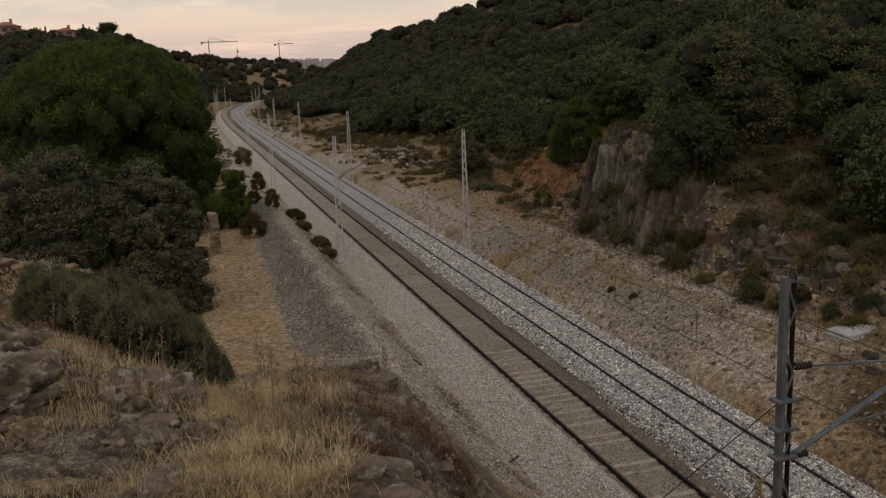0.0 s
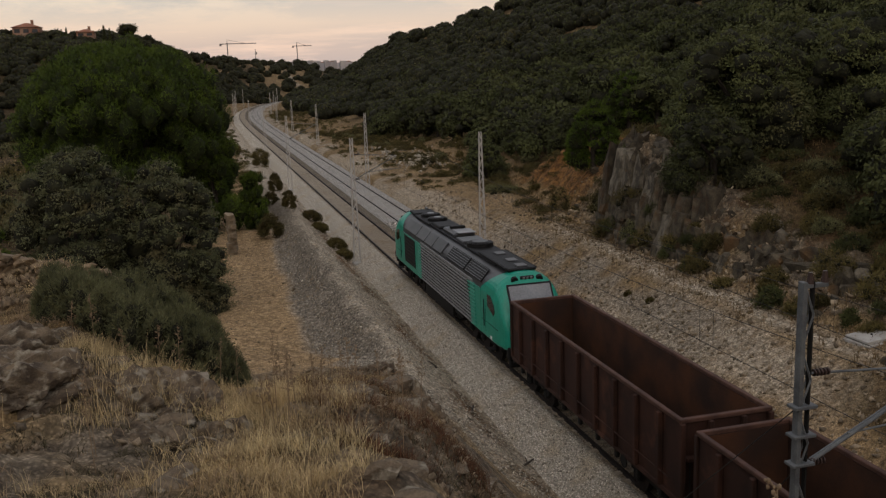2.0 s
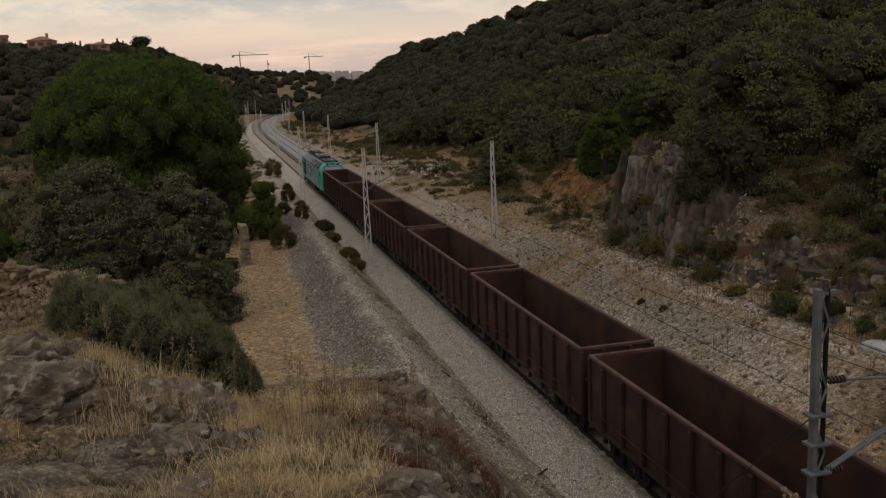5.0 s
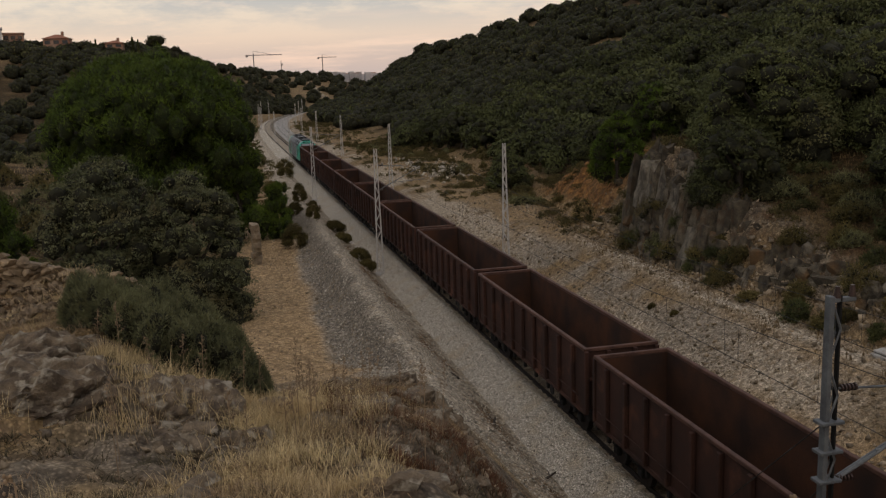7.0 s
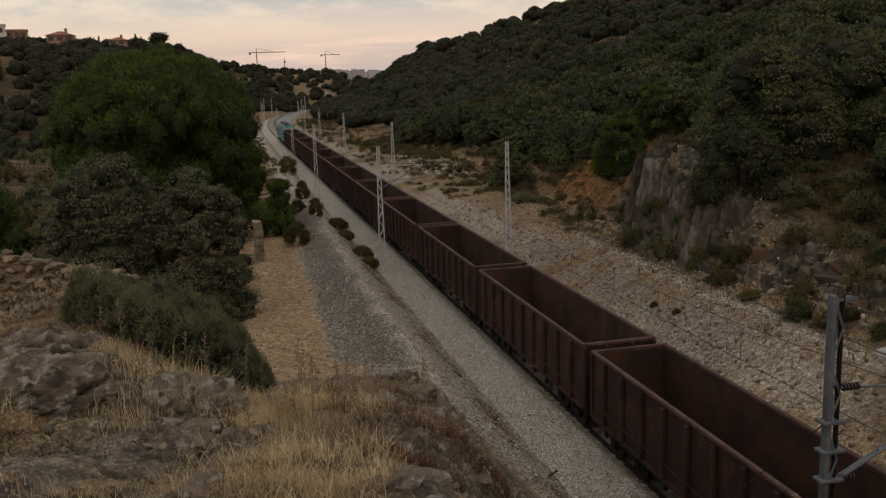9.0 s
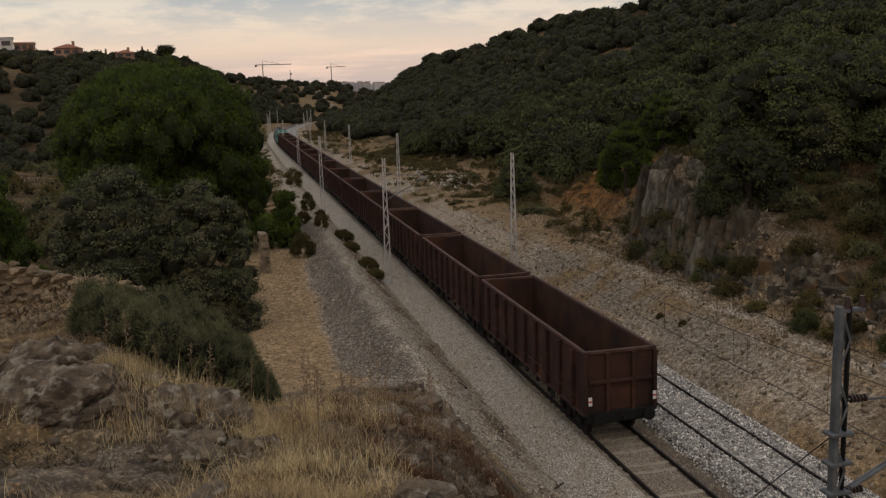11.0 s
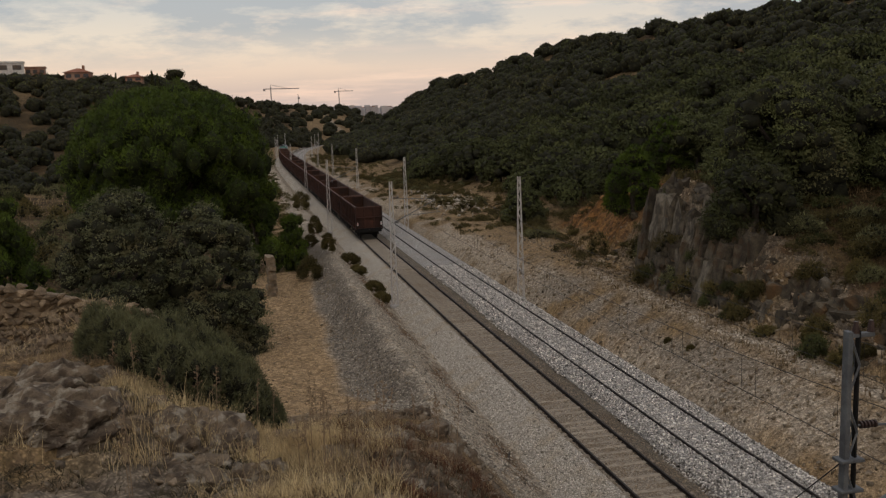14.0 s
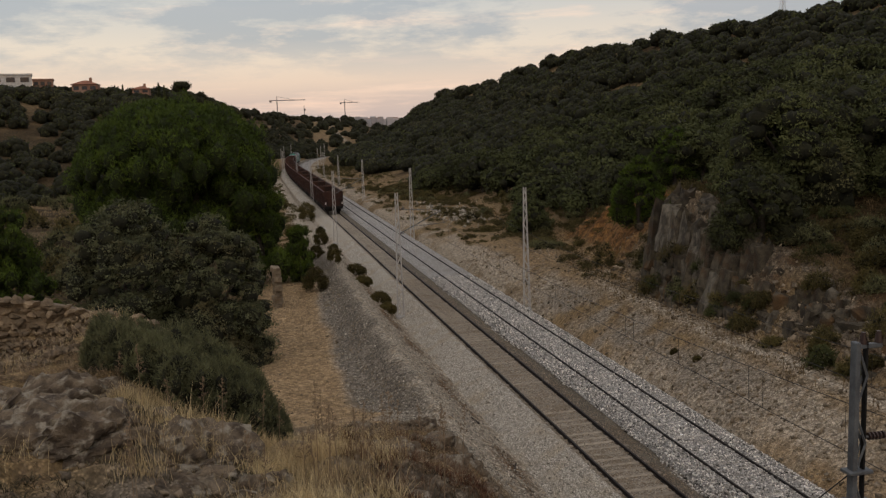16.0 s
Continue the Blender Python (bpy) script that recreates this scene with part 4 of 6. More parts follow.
def crown(rng, blobs, leaves, leaf, long=1.6, inner=0.80, droop=0.0, out=0.8, radial=0.0):
    """Vertices and triangles of a crown: small leaf blades round many overlapping clumps."""
    b = np.array(blobs, float)
    area = (b[:, 3] * b[:, 4] + b[:, 5] ** 2) ** 1.0
    who = rng.choice(len(b), leaves, p=area / area.sum())
    u = rng.normal(size=(leaves, 3))
    u[:, 2] = np.where(rng.random(leaves) < 0.7, np.abs(u[:, 2]), u[:, 2])
    u /= np.linalg.norm(u, axis=1)[:, None]
    r = inner + (1.06 - inner) * rng.random(leaves) ** 0.6
    c = b[who, :3] + u * b[who, 3:6] * r[:, None]
    nrm = u * out + rng.normal(size=(leaves, 3)) * 0.6
    nrm /= np.linalg.norm(nrm, axis=1)[:, None]
    t = np.cross(nrm, rng.normal(size=(leaves, 3)))
    if radial:
        t = t * (1 - radial) + (u + np.array((0, 0, 0.5)) + 0.35 * rng.normal(size=(leaves, 3))) * radial
    t /= np.linalg.norm(t, axis=1)[:, None] + 1e-9
    t[:, 2] -= droop
    s = np.cross(nrm, t)
    k = leaf * (0.6 + 0.8 * rng.random(leaves))[:, None]
    V = np.stack([c - t * k * long * 0.5 - s * k * 0.4, c - t * k * long * 0.35 + s * k * 0.5, c + t * k * long * 0.6], 1).reshape(-1, 3)
    F = np.arange(leaves * 3).reshape(-1, 3)
    return V, F


ICO = bmesh.new()
bmesh.ops.create_icosphere(ICO, subdivisions=1, radius=1.0)
ICO.verts.ensure_lookup_table()
ICO_V = np.array([v.co[:] for v in ICO.verts])
ICO_F = np.array([[v.index for v in f.verts] for f in ICO.faces])
ICO.free()


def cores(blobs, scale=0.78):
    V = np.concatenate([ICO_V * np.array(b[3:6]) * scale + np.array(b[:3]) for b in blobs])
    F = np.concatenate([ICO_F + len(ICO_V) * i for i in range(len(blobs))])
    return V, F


def oak_blobs(rng, w, h, n, base=0.25):
    """Clumps over a wide rounded dome."""
    out = []
    for i in range(n):
        a, r = i * 2.399 + rng.normal(0, 0.3), math.sqrt((i + 0.5) / n)
        rr = w / 2 * 0.72 * r
        z = h * (base + (0.78 - base) * math.sqrt(max(0.02, 1 - r * r * 0.9))) + rng.normal(0, h * 0.045)
        k = w * (0.66 + 0.34 * rng.random()) * 0.95 / math.sqrt(n)
        out.append((rr * math.cos(a), rr * math.sin(a), z, k, k, k * 0.85))
    for i in range(n):
        a = i * 2.399 * 1.3
        k = w * 1.1 / math.sqrt(n)
        q = w * rng.uniform(0.18, 0.37)
        out.append((q * math.cos(a), q * math.sin(a), h * (base + 0.34 * rng.random()), k, k, k * 0.9))
    return out


def trunk_mesh(rng, h, r, w, limbs=5):
    bm = bmesh.new()
    add_rod(bm, (0, 0, -0.4), (0.05, 0.03, h * 0.35), r, 8, r * 0.75)
    for i in range(limbs):
        a = i * 2.4 + rng.random()
        add_rod(bm, (0.05, 0.03, h * 0.30), (w * 0.26 * math.cos(a), w * 0.26 * math.sin(a), h * (0.55 + 0.15 * rng.random())), r * 0.5, 6, r * 0.18)
    return bm


def tree_from(name, m, label, category, blobs, leaves, leaf, leaf_mat, h, r, w, seed, group="", long=1.6, core=0.78, core_mat=None, sprays=0, spray=0.42, **kw):
    rng = np.random.default_rng(seed)
    t = thing(name, m, label, category, group)
    part("trunk", trunk_mesh(rng, h, r, w), M_BARK, t)
    cr_ = part("crown", np_mesh("crown", *crown(rng, clumps(rng, blobs, sprays, spray) if sprays else blobs, leaves, leaf, long, **kw), leaf_mat), None, t)
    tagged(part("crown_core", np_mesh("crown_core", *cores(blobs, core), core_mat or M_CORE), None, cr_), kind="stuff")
    return t


def stand(x, y, dz=0.0):
    return float(height(np.array([x]), np.array([y]))[0]) + dz


# four kinds of holm oak for the hillside, then copies of them
RNG = np.random.default_rng(12)
KINDS = []
for i, (w, h) in enumerate(((6.5, 5.2), (5.2, 4.4), (7.6, 5.6), (4.2, 3.6))):
    KINDS.append((oak_blobs(np.random.default_rng(i + 3), w, h, 26), w, h))


def hillside_spots(n, x0, x1, y0, y1, gap, seed, keep):
    rng = np.random.default_rng(seed)
    got = []
    tries = 0
    while len(got) < n and tries < n * 40:
        tries += 1
        x, y = rng.uniform(x0, x1), rng.uniform(y0, y1)
        if not keep(x, y):
            continue
        if all((x - a) ** 2 + (y - b) ** 2 > gap * gap for a, b in got[-400:]):
            got.append((x, y))
    return got


def on_hill(x, y):
    f = float(np.interp(y, FOOT_Y, FOOT_X)) + float(bend(y))
    e = x - f
    if e < (4.0 if y > 95 else 9.5 if y > 58 else 7.5):
        return False
    if math.hypot(x, y) > 85 and float(fbm(np.array([x]), np.array([y]), 9.0, 2, 71.0)[0]) > 0.22:
        return False
    return abs(math.degrees(math.atan2(x, y)) - 18) < 34


near_spots = hillside_spots(300, 28, 95, 24, 175, 3.9, 5, on_hill)
near_spots.sort(key=lambda p: p[0] ** 2 + p[1] ** 2)
NEAR_OAKS = 48
masters = []
for i, (blobs, w, h) in enumerate(KINDS + KINDS):
    count, leaf = (17000, 0.125) if i < 4 else (3200, 0.26)
    masters.append(tree_from("holm_oak", pose(0, 0, -60), "dark green rounded holm oak on the dry hillside", "tree", blobs, count, leaf, M_OAK, h, 0.18, w, 40 + i, "oaks on the hillside",
                             sprays=9, spray=0.5, inner=0.25, core=0.72, out=1.5))
for i, (x, y) in enumerate(near_spots):
    k = 0.75 + 0.5 * RNG.random()
    m = pose(x, y, stand(x, y, -0.2), 0, 0, RNG.uniform(0, 360)) @ Matrix.Diagonal((k, k, k * RNG.uniform(0.85, 1.15), 1))
    kind = i % 4 if i < NEAR_OAKS else 4 + i % 4
    if i < 4 or NEAR_OAKS <= i < NEAR_OAKS + 4:
        masters[kind].matrix_basis = m
    else:
        o = copy_thing(masters[kind], pose(0, 0, 0))
        o.matrix_basis = m


def far_woods(name, spots, label, seed, size=(3.0, 6.5), leaves=240):
    """Woods too far off to count, in one mesh."""
    rng = np.random.default_rng(seed)
    protos = []
    for i in range(5):
        bl = oak_blobs(np.random.default_rng(seed + i), 1.0, 0.78, 12, 0.2)
        protos.append((crown(np.random.default_rng(seed + 9 + i), bl, leaves, 0.085, 1.4, inner=0.85), cores(bl, 0.92)))
    Vl, Fl, Vc, Fc, nl, nc = [], [], [], [], 0, 0
    X, Y = np.array([s[0] for s in spots]), np.array([s[1] for s in spots])
    Z = height(X, Y)
    for x, y, z in zip(X, Y, Z):
        (v, f), (cv, cf) = protos[rng.integers(5)]
        k = rng.uniform(*size)
        a = rng.uniform(0, 6.28)
        R = np.array([[math.cos(a), -math.sin(a), 0], [math.sin(a), math.cos(a), 0], [0, 0, 1]]) * k
        o = np.array([x, y, z - 0.1 * k])
        Vl.append(v @ R.T + o), Fl.append(f + nl), Vc.append(cv @ R.T + o), Fc.append(cf + nc)
        nl, nc = nl + len(v), nc + len(cv)
    t = tagged(new(name, np_mesh(name, np.concatenate(Vl), np.concatenate(Fl), M_OAK)), label, "woods", kind="stuff")
    # solid cores, not twigs: shade among the leaves put into their colour
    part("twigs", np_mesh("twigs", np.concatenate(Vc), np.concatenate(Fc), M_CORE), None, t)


def hill_far(x, y):
    f = float(np.interp(y, FOOT_Y, FOOT_X)) + float(bend(y))
    if float(fbm(np.array([x]), np.array([y]), 9.0, 2, 71.0)[0]) > 0.27:
        return False
    return x - f > 3 and (y > 172 or x > 93) and x < float(np.interp(y, RIDGE_Y, RIDGE_X)) + 25 and -12 < math.degrees(math.atan2(x, y)) < 46


def left_far(x, y):
    a = math.degrees(math.atan2(x, y))
    return -18 < a < 9 and x < bend(y) - 2 + 6 * (y > 380) and x < 30 + (y - 380) * 0.3 and float(fbm(np.array([x]), np.array([y]), 60.0, 2, 44.0)[0]) > (-0.5 + 0.36 * (x > -25) if y > 265 else -0.38)


far_woods("far_woods", hillside_spots(1150, 30, 175, 40, 430, 4.0, 6, hill_far), "dark green oak woods over the far hillside", 60)
far_woods("far_slope_woods", hillside_spots(1000, -170, 40, 110, 480, 3.9, 7, left_far), "scattered dark oaks and scrub on the far slopes", 80, (3.0, 6.5))


def centre_far(x, y):
    return y > 395 + max(0, x - 20) * 0.8 and -6 < math.degrees(math.atan2(x, y)) < 12


far_woods("far_ridge_bushes", hillside_spots(260, -45, 110, 392, 640, 6.0, 8, centre_far), "scattered round bushes on the tan far slope", 90, (3.0, 7.0))
far_woods("ridge_hedge", [(-95 + 1.9 * i + 1.5 * math.sin(i * 2.1), 309 + 5 * math.sin(i * 1.3)) for i in range(44)], "dark trees along the ridge before the houses", 95, (5.0, 7.0), 320)


# ---------------------------------------------------------------- trees that stand near the line
def moved(blobs, x, y, z):
    return [(b[0] + x, b[1] + y, b[2] + z, *b[3:]) for b in blobs]


def grown(name, x, y, label, w, h, n, leaves, leaf, material, seed, long=1.6, base=0.12, r=0.25, dz=-0.2, category="tree", **kw):
    return tree_from(name, pose(x, y, stand(x, y, dz)), label, category, oak_blobs(np.random.default_rng(seed), w, h, n, base), leaves, leaf, material, h, r, w, seed, long=long, **kw)


def pine_blobs(seed, w, h):
    """A broad umbrella of upright tufts, hollow beneath."""
    rng = np.random.default_rng(seed)
    out = []
    for i in range(230):
        a, r = i * 2.399, math.sqrt((i + 0.5) / 230)
        rr = w / 2 * 0.93 * r
        z = h * (0.50 + 0.42 * math.sqrt(max(0.0, 1 - (r * 0.985) ** 2.2))) + rng.normal(0, 0.3)
        k = w * (0.038 + 0.024 * rng.random())
        out.append((rr * math.cos(a), rr * math.sin(a), z, k, k, k * 1.55))
    for i in range(110):
        a = i * 2.399 * 1.7
        rr = w / 2 * (0.35 + 0.56 * rng.random())
        k = w * rng.uniform(0.045, 0.075)
        out.append((rr * math.cos(a), rr * math.sin(a), h * (0.30 + 0.26 * rng.random()), k, k, k * 1.2))
    return out


def pine_side_blobs(seed, w, h):
    """A bushy pine that keeps its limbs down to the ground, narrowing upward."""
    rng = np.random.default_rng(seed)
    out = []
    for i in range(90):
        u = (i + 0.5) / 90
        a, rr = i * 2.399 + rng.normal(0, 0.5), w / 2 * (1.0 - 0.8 * u) * rng.uniform(0.25, 1.1)
        k = w * rng.uniform(0.06, 0.12)
        out.append((rr * math.cos(a), rr * math.sin(a), h * (0.05 + 0.88 * u) + rng.normal(0, 0.05 * h), k, k, k * 1.5))
    return out


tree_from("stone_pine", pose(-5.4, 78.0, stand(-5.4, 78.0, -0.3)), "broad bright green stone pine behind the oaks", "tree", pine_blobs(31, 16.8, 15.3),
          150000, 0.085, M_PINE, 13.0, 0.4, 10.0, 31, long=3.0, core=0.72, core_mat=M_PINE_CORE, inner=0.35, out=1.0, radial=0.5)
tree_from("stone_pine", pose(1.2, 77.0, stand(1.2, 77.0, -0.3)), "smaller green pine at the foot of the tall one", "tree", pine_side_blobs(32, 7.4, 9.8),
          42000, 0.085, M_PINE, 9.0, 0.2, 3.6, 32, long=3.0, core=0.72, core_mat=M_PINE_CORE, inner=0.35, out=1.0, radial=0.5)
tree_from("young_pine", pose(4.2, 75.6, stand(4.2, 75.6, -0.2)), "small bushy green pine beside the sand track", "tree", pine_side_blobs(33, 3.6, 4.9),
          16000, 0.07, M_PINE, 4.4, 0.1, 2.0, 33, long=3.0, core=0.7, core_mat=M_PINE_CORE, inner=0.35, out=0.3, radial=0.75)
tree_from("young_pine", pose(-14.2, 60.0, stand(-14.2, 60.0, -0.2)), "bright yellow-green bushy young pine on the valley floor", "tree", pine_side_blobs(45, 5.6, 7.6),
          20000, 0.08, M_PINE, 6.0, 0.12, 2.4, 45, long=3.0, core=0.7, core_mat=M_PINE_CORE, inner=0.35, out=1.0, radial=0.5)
grown("holm_oak", -6.6, 51.5, "wide grey-green holm oak behind the rubble wall", 9.2, 10.9, 110, 105000, 0.07, M_OAK_NEAR, 34, 1.5, 0.02, sprays=22, spray=0.42, inner=0.25, core=0.72, out=1.3)
grown("holm_oak", -1.9, 51.0, "rounded grey-green holm oak beside the sand track", 7.4, 9.7, 95, 95000, 0.066, M_OAK_NEAR, 35, 1.5, 0.02, sprays=22, spray=0.42, inner=0.25, core=0.72, out=1.3)
grown("holm_oak", 31.8, 49.0, "large dark holm oak on top of the rock face", 9.2, 8.0, 60, 44000, 0.10, M_OAK, 36, 1.5, 0.0, sprays=12, spray=0.48, inner=0.25, core=0.72, out=1.5)
grown("holm_oak", 27.8, 45.0, "dark holm oak hanging over the rock face", 5.2, 4.8, 36, 22000, 0.10, M_OAK, 37, 1.5, 0.0, sprays=12, spray=0.48, inner=0.25, core=0.72, out=1.5)
grown("holm_oak", 38.5, 47.5, "dark holm oak on the bank", 8.5, 7.2, 50, 36000, 0.105, M_OAK, 38, 1.5, 0.05, sprays=12, spray=0.48, inner=0.25, core=0.72, out=1.5)
grown("holm_oak", 43.5, 43.0, "dark holm oak on the bank", 9.0, 7.5, 50, 36000, 0.105, M_OAK, 39, 1.5, 0.05, sprays=12, spray=0.48, inner=0.25, core=0.72, out=1.5)
grown("young_pine", 28.6, 62.8, "bright green young pine at the end of the rock face", 4.0, 6.0, 34, 26000, 0.085, M_PINE, 40, 3.0, 0.1, out=0.3, radial=0.7, inner=0.35)
grown("young_pine", 36.0, 71.6, "bright green young pine among the oaks", 4.0, 6.5, 30, 20000, 0.09, M_PINE, 41, 3.0, 0.1, out=0.3, radial=0.7, inner=0.35)
grown("holm_oak", 29.5, 92.0, "dark holm oak at the foot of the hill", 4.6, 4.6, 30, 14000, 0.13, M_OAK, 42, 1.5, 0.05, sprays=12, spray=0.48, inner=0.25, core=0.72, out=1.5)
grown("holm_oak", 37.5, 86.0, "dark holm oak at the foot of the hill", 6.0, 6.0, 34, 18000, 0.13, M_OAK, 43, 1.5, 0.05, sprays=12, spray=0.48, inner=0.25, core=0.72, out=1.5)
grown("holm_oak", 32.5, 160.0, "low dark holm oak beside the line", 6.0, 5.0, 26, 9000, 0.18, M_OAK, 44, 1.5, 0.05)


def bush(x, y, w, h, seed, material=None, label="low olive green bush on dry ground", leaves=2200, leaf=0.05, name="bush", n=14):
    t = thing(name, pose(x, y, stand(x, y, -0.1)), label, "bush", "bushes")
    bl = oak_blobs(np.random.default_rng(seed), w, h, n, 0.12)
    f = part("foliage", np_mesh("foliage", *crown(np.random.default_rng(seed), bl, leaves, leaf, 2.4, inner=0.2, out=0.3, radial=0.7), material or M_BUSH), None, t)
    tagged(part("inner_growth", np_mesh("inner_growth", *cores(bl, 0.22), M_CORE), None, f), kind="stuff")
    return t


for i, (x, y, w, h) in enumerate(((5.0, 70.2, 2.1, 2.3), (7.2, 90.5, 1.5, 2.2), (7.1, 76.2, 1.2, 2.2), (6.2, 84.0, 1.6, 1.6), (9.1, 78.5, 2.0, 1.2), (9.2, 74.0, 1.6, 0.8),
                                  (9.3, 65.5, 1.7, 1.1), (9.4, 62.8, 1.4, 0.7), (9.2, 140.0, 3.0, 2.0), (8.4, 128.0, 2.4, 1.6), (5.5, 150.0, 3.5, 2.5), (5.5, 110.0, 2.4, 1.8))):
    bush(x, y, w, h, 200 + i, M_BUSH, "dry olive green bush beside the gravel berm", 6000, 0.06, n=34)
for i, (x, y, w, h) in enumerate(((26.0, 63.0, 1.6, 2.4), (26.6, 33.2, 1.9, 1.5), (26.8, 30.6, 1.8, 1.6), (25.2, 47.0, 2.2, 1.8), (25.6, 50.5, 2.6, 1.6), (26.3, 56.0, 2.0, 1.5),
                                  (21.6, 40.5, 0.4, 0.35), (21.4, 42.6, 0.35, 0.35))):
    bush(x, y, w, h, 240 + i, M_BUSH, "small olive bush on the stony bank")
rng_b = np.random.default_rng(77)
made_bushes = 0
while made_bushes < 110:
    x, y = rng_b.uniform(21, 44), rng_b.uniform(27, 190)
    f = float(np.interp(y, FOOT_Y, FOOT_X))
    e = x - f
    if (y < 60 and 2.0 < e < 14) or (y >= 60 and -4.0 < e < 5.5) or (y > 95 and -7 < e < 5):
        bush(x, y, rng_b.uniform(0.8, 2.4), rng_b.uniform(0.5, 1.4), 300 + made_bushes, M_BUSH if made_bushes % 4 else M_SHRUB, "low dry scrub bush on the slope", 1500, 0.06)
        made_bushes += 1
made_bushes = 0
while made_bushes < 90:
    a, d = radians(rng_b.uniform(-16, -1)), rng_b.uniform(70, 190)
    x, y = d * math.sin(a), d * math.cos(a)
    if x < -6:
        bush(x, y, rng_b.uniform(1.5, 4.5), rng_b.uniform(1.0, 2.8), 500 + made_bushes, (M_BUSH, M_SHRUB, M_OAK)[made_bushes % 3], "dry scrub bush on the valley floor", 1200, 0.10)
        made_bushes += 1


# the grey-green shrub before the camera
def near_shrub():
    rng = np.random.default_rng(90)
    x0, y0 = -0.95, 12.1
    z0 = stand(x0, y0, -0.05)
    t = thing("evergreen_shrub", pose(x0, y0, z0), "dark grey-green evergreen shrub with upright twigs on the knoll", "shrub")
    bl = []
    for i in range(700):
        x = rng.uniform(-2.08, 0.36)
        far = rng.uniform(float(np.interp(x, (-2.1, -1.7, -1.05, -0.2, 0.36), (0.95, 0.89, 0.79, 0.80, 0.86))), 1.03)
        y = 12.0 * far
        top = float(np.interp(x, (-2.1, -1.95, -1.63, -0.95, -0.26, 0.08, 0.36), (10.05, 10.32, 10.38, 10.18, 9.88, 9.40, 8.85))) + rng.normal(0, 0.05)
        x, top = x * far, 12.8 - (12.8 - top) * far - 1.6 * (1.0 - far)
        low = min(top - 0.25, stand(x, y) - 0.02)
        k = rng.uniform(0.07, 0.15)
        bl.append((x - x0, y - y0, low + (top - low) * rng.random() ** 0.6 - z0, k, k, k * 1.8))
    f = part("foliage", np_mesh("foliage", *crown(rng, bl, 210000, 0.0125, 3.6, inner=0.25, out=0.3, radial=0.75), M_SHRUB_NEAR), None, t)
    tagged(part("inner_growth", np_mesh("inner_growth", *cores(bl, 0.55), M_CORE), None, f), kind="stuff")


near_shrub()


# ---------------------------------------------------------------- dry grass, stalks and stones: too many to count
def blades(spots, rng, per, h, width, spread, material, name, label, lean=0.35):
    n = len(spots) * per
    base = np.repeat(np.array(spots), per, 0) + rng.normal(0, spread, (n, 2))
    z = height(base[:, 0], base[:, 1]) - 0.02
    hh = rng.uniform(*h, n) * (0.75 + 0.5 * np.repeat(rng.random(len(spots)), per))
    hh = hh * np.clip(np.hypot(base[:, 0], base[:, 1]) / 9.5, 0.3, 1.0)
    d = rng.normal(0, lean, (n, 2)) * hh[:, None]
    a = rng.uniform(0, 6.28, n)
    s = np.stack([np.cos(a), np.sin(a)], -1) * width
    def pt(k, sw):
        q = base + d * k ** 1.8
        return np.concatenate([q + s * sw, (z + hh * k * (1 - 0.12 * k))[:, None]], 1), np.concatenate([q - s * sw, (z + hh * k * (1 - 0.12 * k))[:, None]], 1)
    rows = [pt(k, w) for k, w in ((0.0, 1.0), (0.55, 0.8), (1.0, 0.25))]
    V = np.stack([r for pair in rows for r in pair], 1).reshape(-1, 3)
    i = np.arange(n)[:, None] * 6
    F = np.concatenate([i + np.array([0, 1, 3, 2]), i + np.array([2, 3, 5, 4])], 0)
    return tagged(new(name, np_mesh(name, V, F, material)), label, "grass", kind="stuff")


def knoll_spots(n, seed, rmin, rmax, thr, size, a0=-16, a1=24, bare_rock=True):
    rng = np.random.default_rng(seed)
    a, d = np.radians(rng.uniform(a0, a1, n * 6)), rmin * (rmax / rmin) ** rng.random(n * 6)
    x, y = d * np.sin(a), d * np.cos(a)
    bare = (np.degrees(a) < -0.5) & (d < 9.8) & (rng.random(n * 6) < (0.85 if bare_rock else 0.0))
    ok = (fbm(x, y, size, 3, seed) > thr) & (x < 7.2) & ~bare
    return list(zip(x[ok][:n], y[ok][:n]))


RG = np.random.default_rng(15)
blades(knoll_spots(800, 50, 3.2, 34, 0.10, 1.8, -16, 8), RG, 14, (0.08, 0.26), 0.0020, 0.07, M_GRASS, "dry_grass", "straw-coloured dry grass on the knoll")
blades(knoll_spots(260, 64, 6.0, 30, 0.16, 2.0, 7, 22), RG, 12, (0.06, 0.20), 0.0024, 0.08, M_STALK, "dry_tufts", "thin brown dry tufts on the bare slope", 0.5)
blades(knoll_spots(800, 53, 7.5, 14, 0.0, 1.6, -9, 5), RG, 20, (0.12, 0.29), 0.0022, 0.09, M_PALE, "tall_dry_grass", "tall straw-coloured grass round the shrub", 0.25)
blades(knoll_spots(2200, 51, 3.0, 30, 0.04, 1.3), RG, 14, (0.04, 0.15), 0.0032, 0.06, M_STALK, "dead_weeds", "low grey-brown dead weeds on the knoll", 0.6)
blades([(x, y) for x, y in zip(RG.uniform(-3, 6.5, 1900), RG.uniform(36, 110, 1900))], RG, 7, (0.04, 0.16), 0.010, 0.14, M_GRASS, "track_grass", "sparse dry grass on the sand track")
bank = [(x, y) for x, y in zip(RG.uniform(22.5, 40, 3600), RG.uniform(24, 120, 3600)) if x > float(np.interp(y, FOOT_Y, FOOT_X)) - 3]
blades(bank, RG, 9, (0.12, 0.45), 0.014, 0.22, M_BANK_GRASS, "bank_grass", "dry grass over the stony bank")
left_bank = [(x, y) for x, y in zip(RG.uniform(-60, -4, 1500), RG.uniform(70, 190, 1500))]
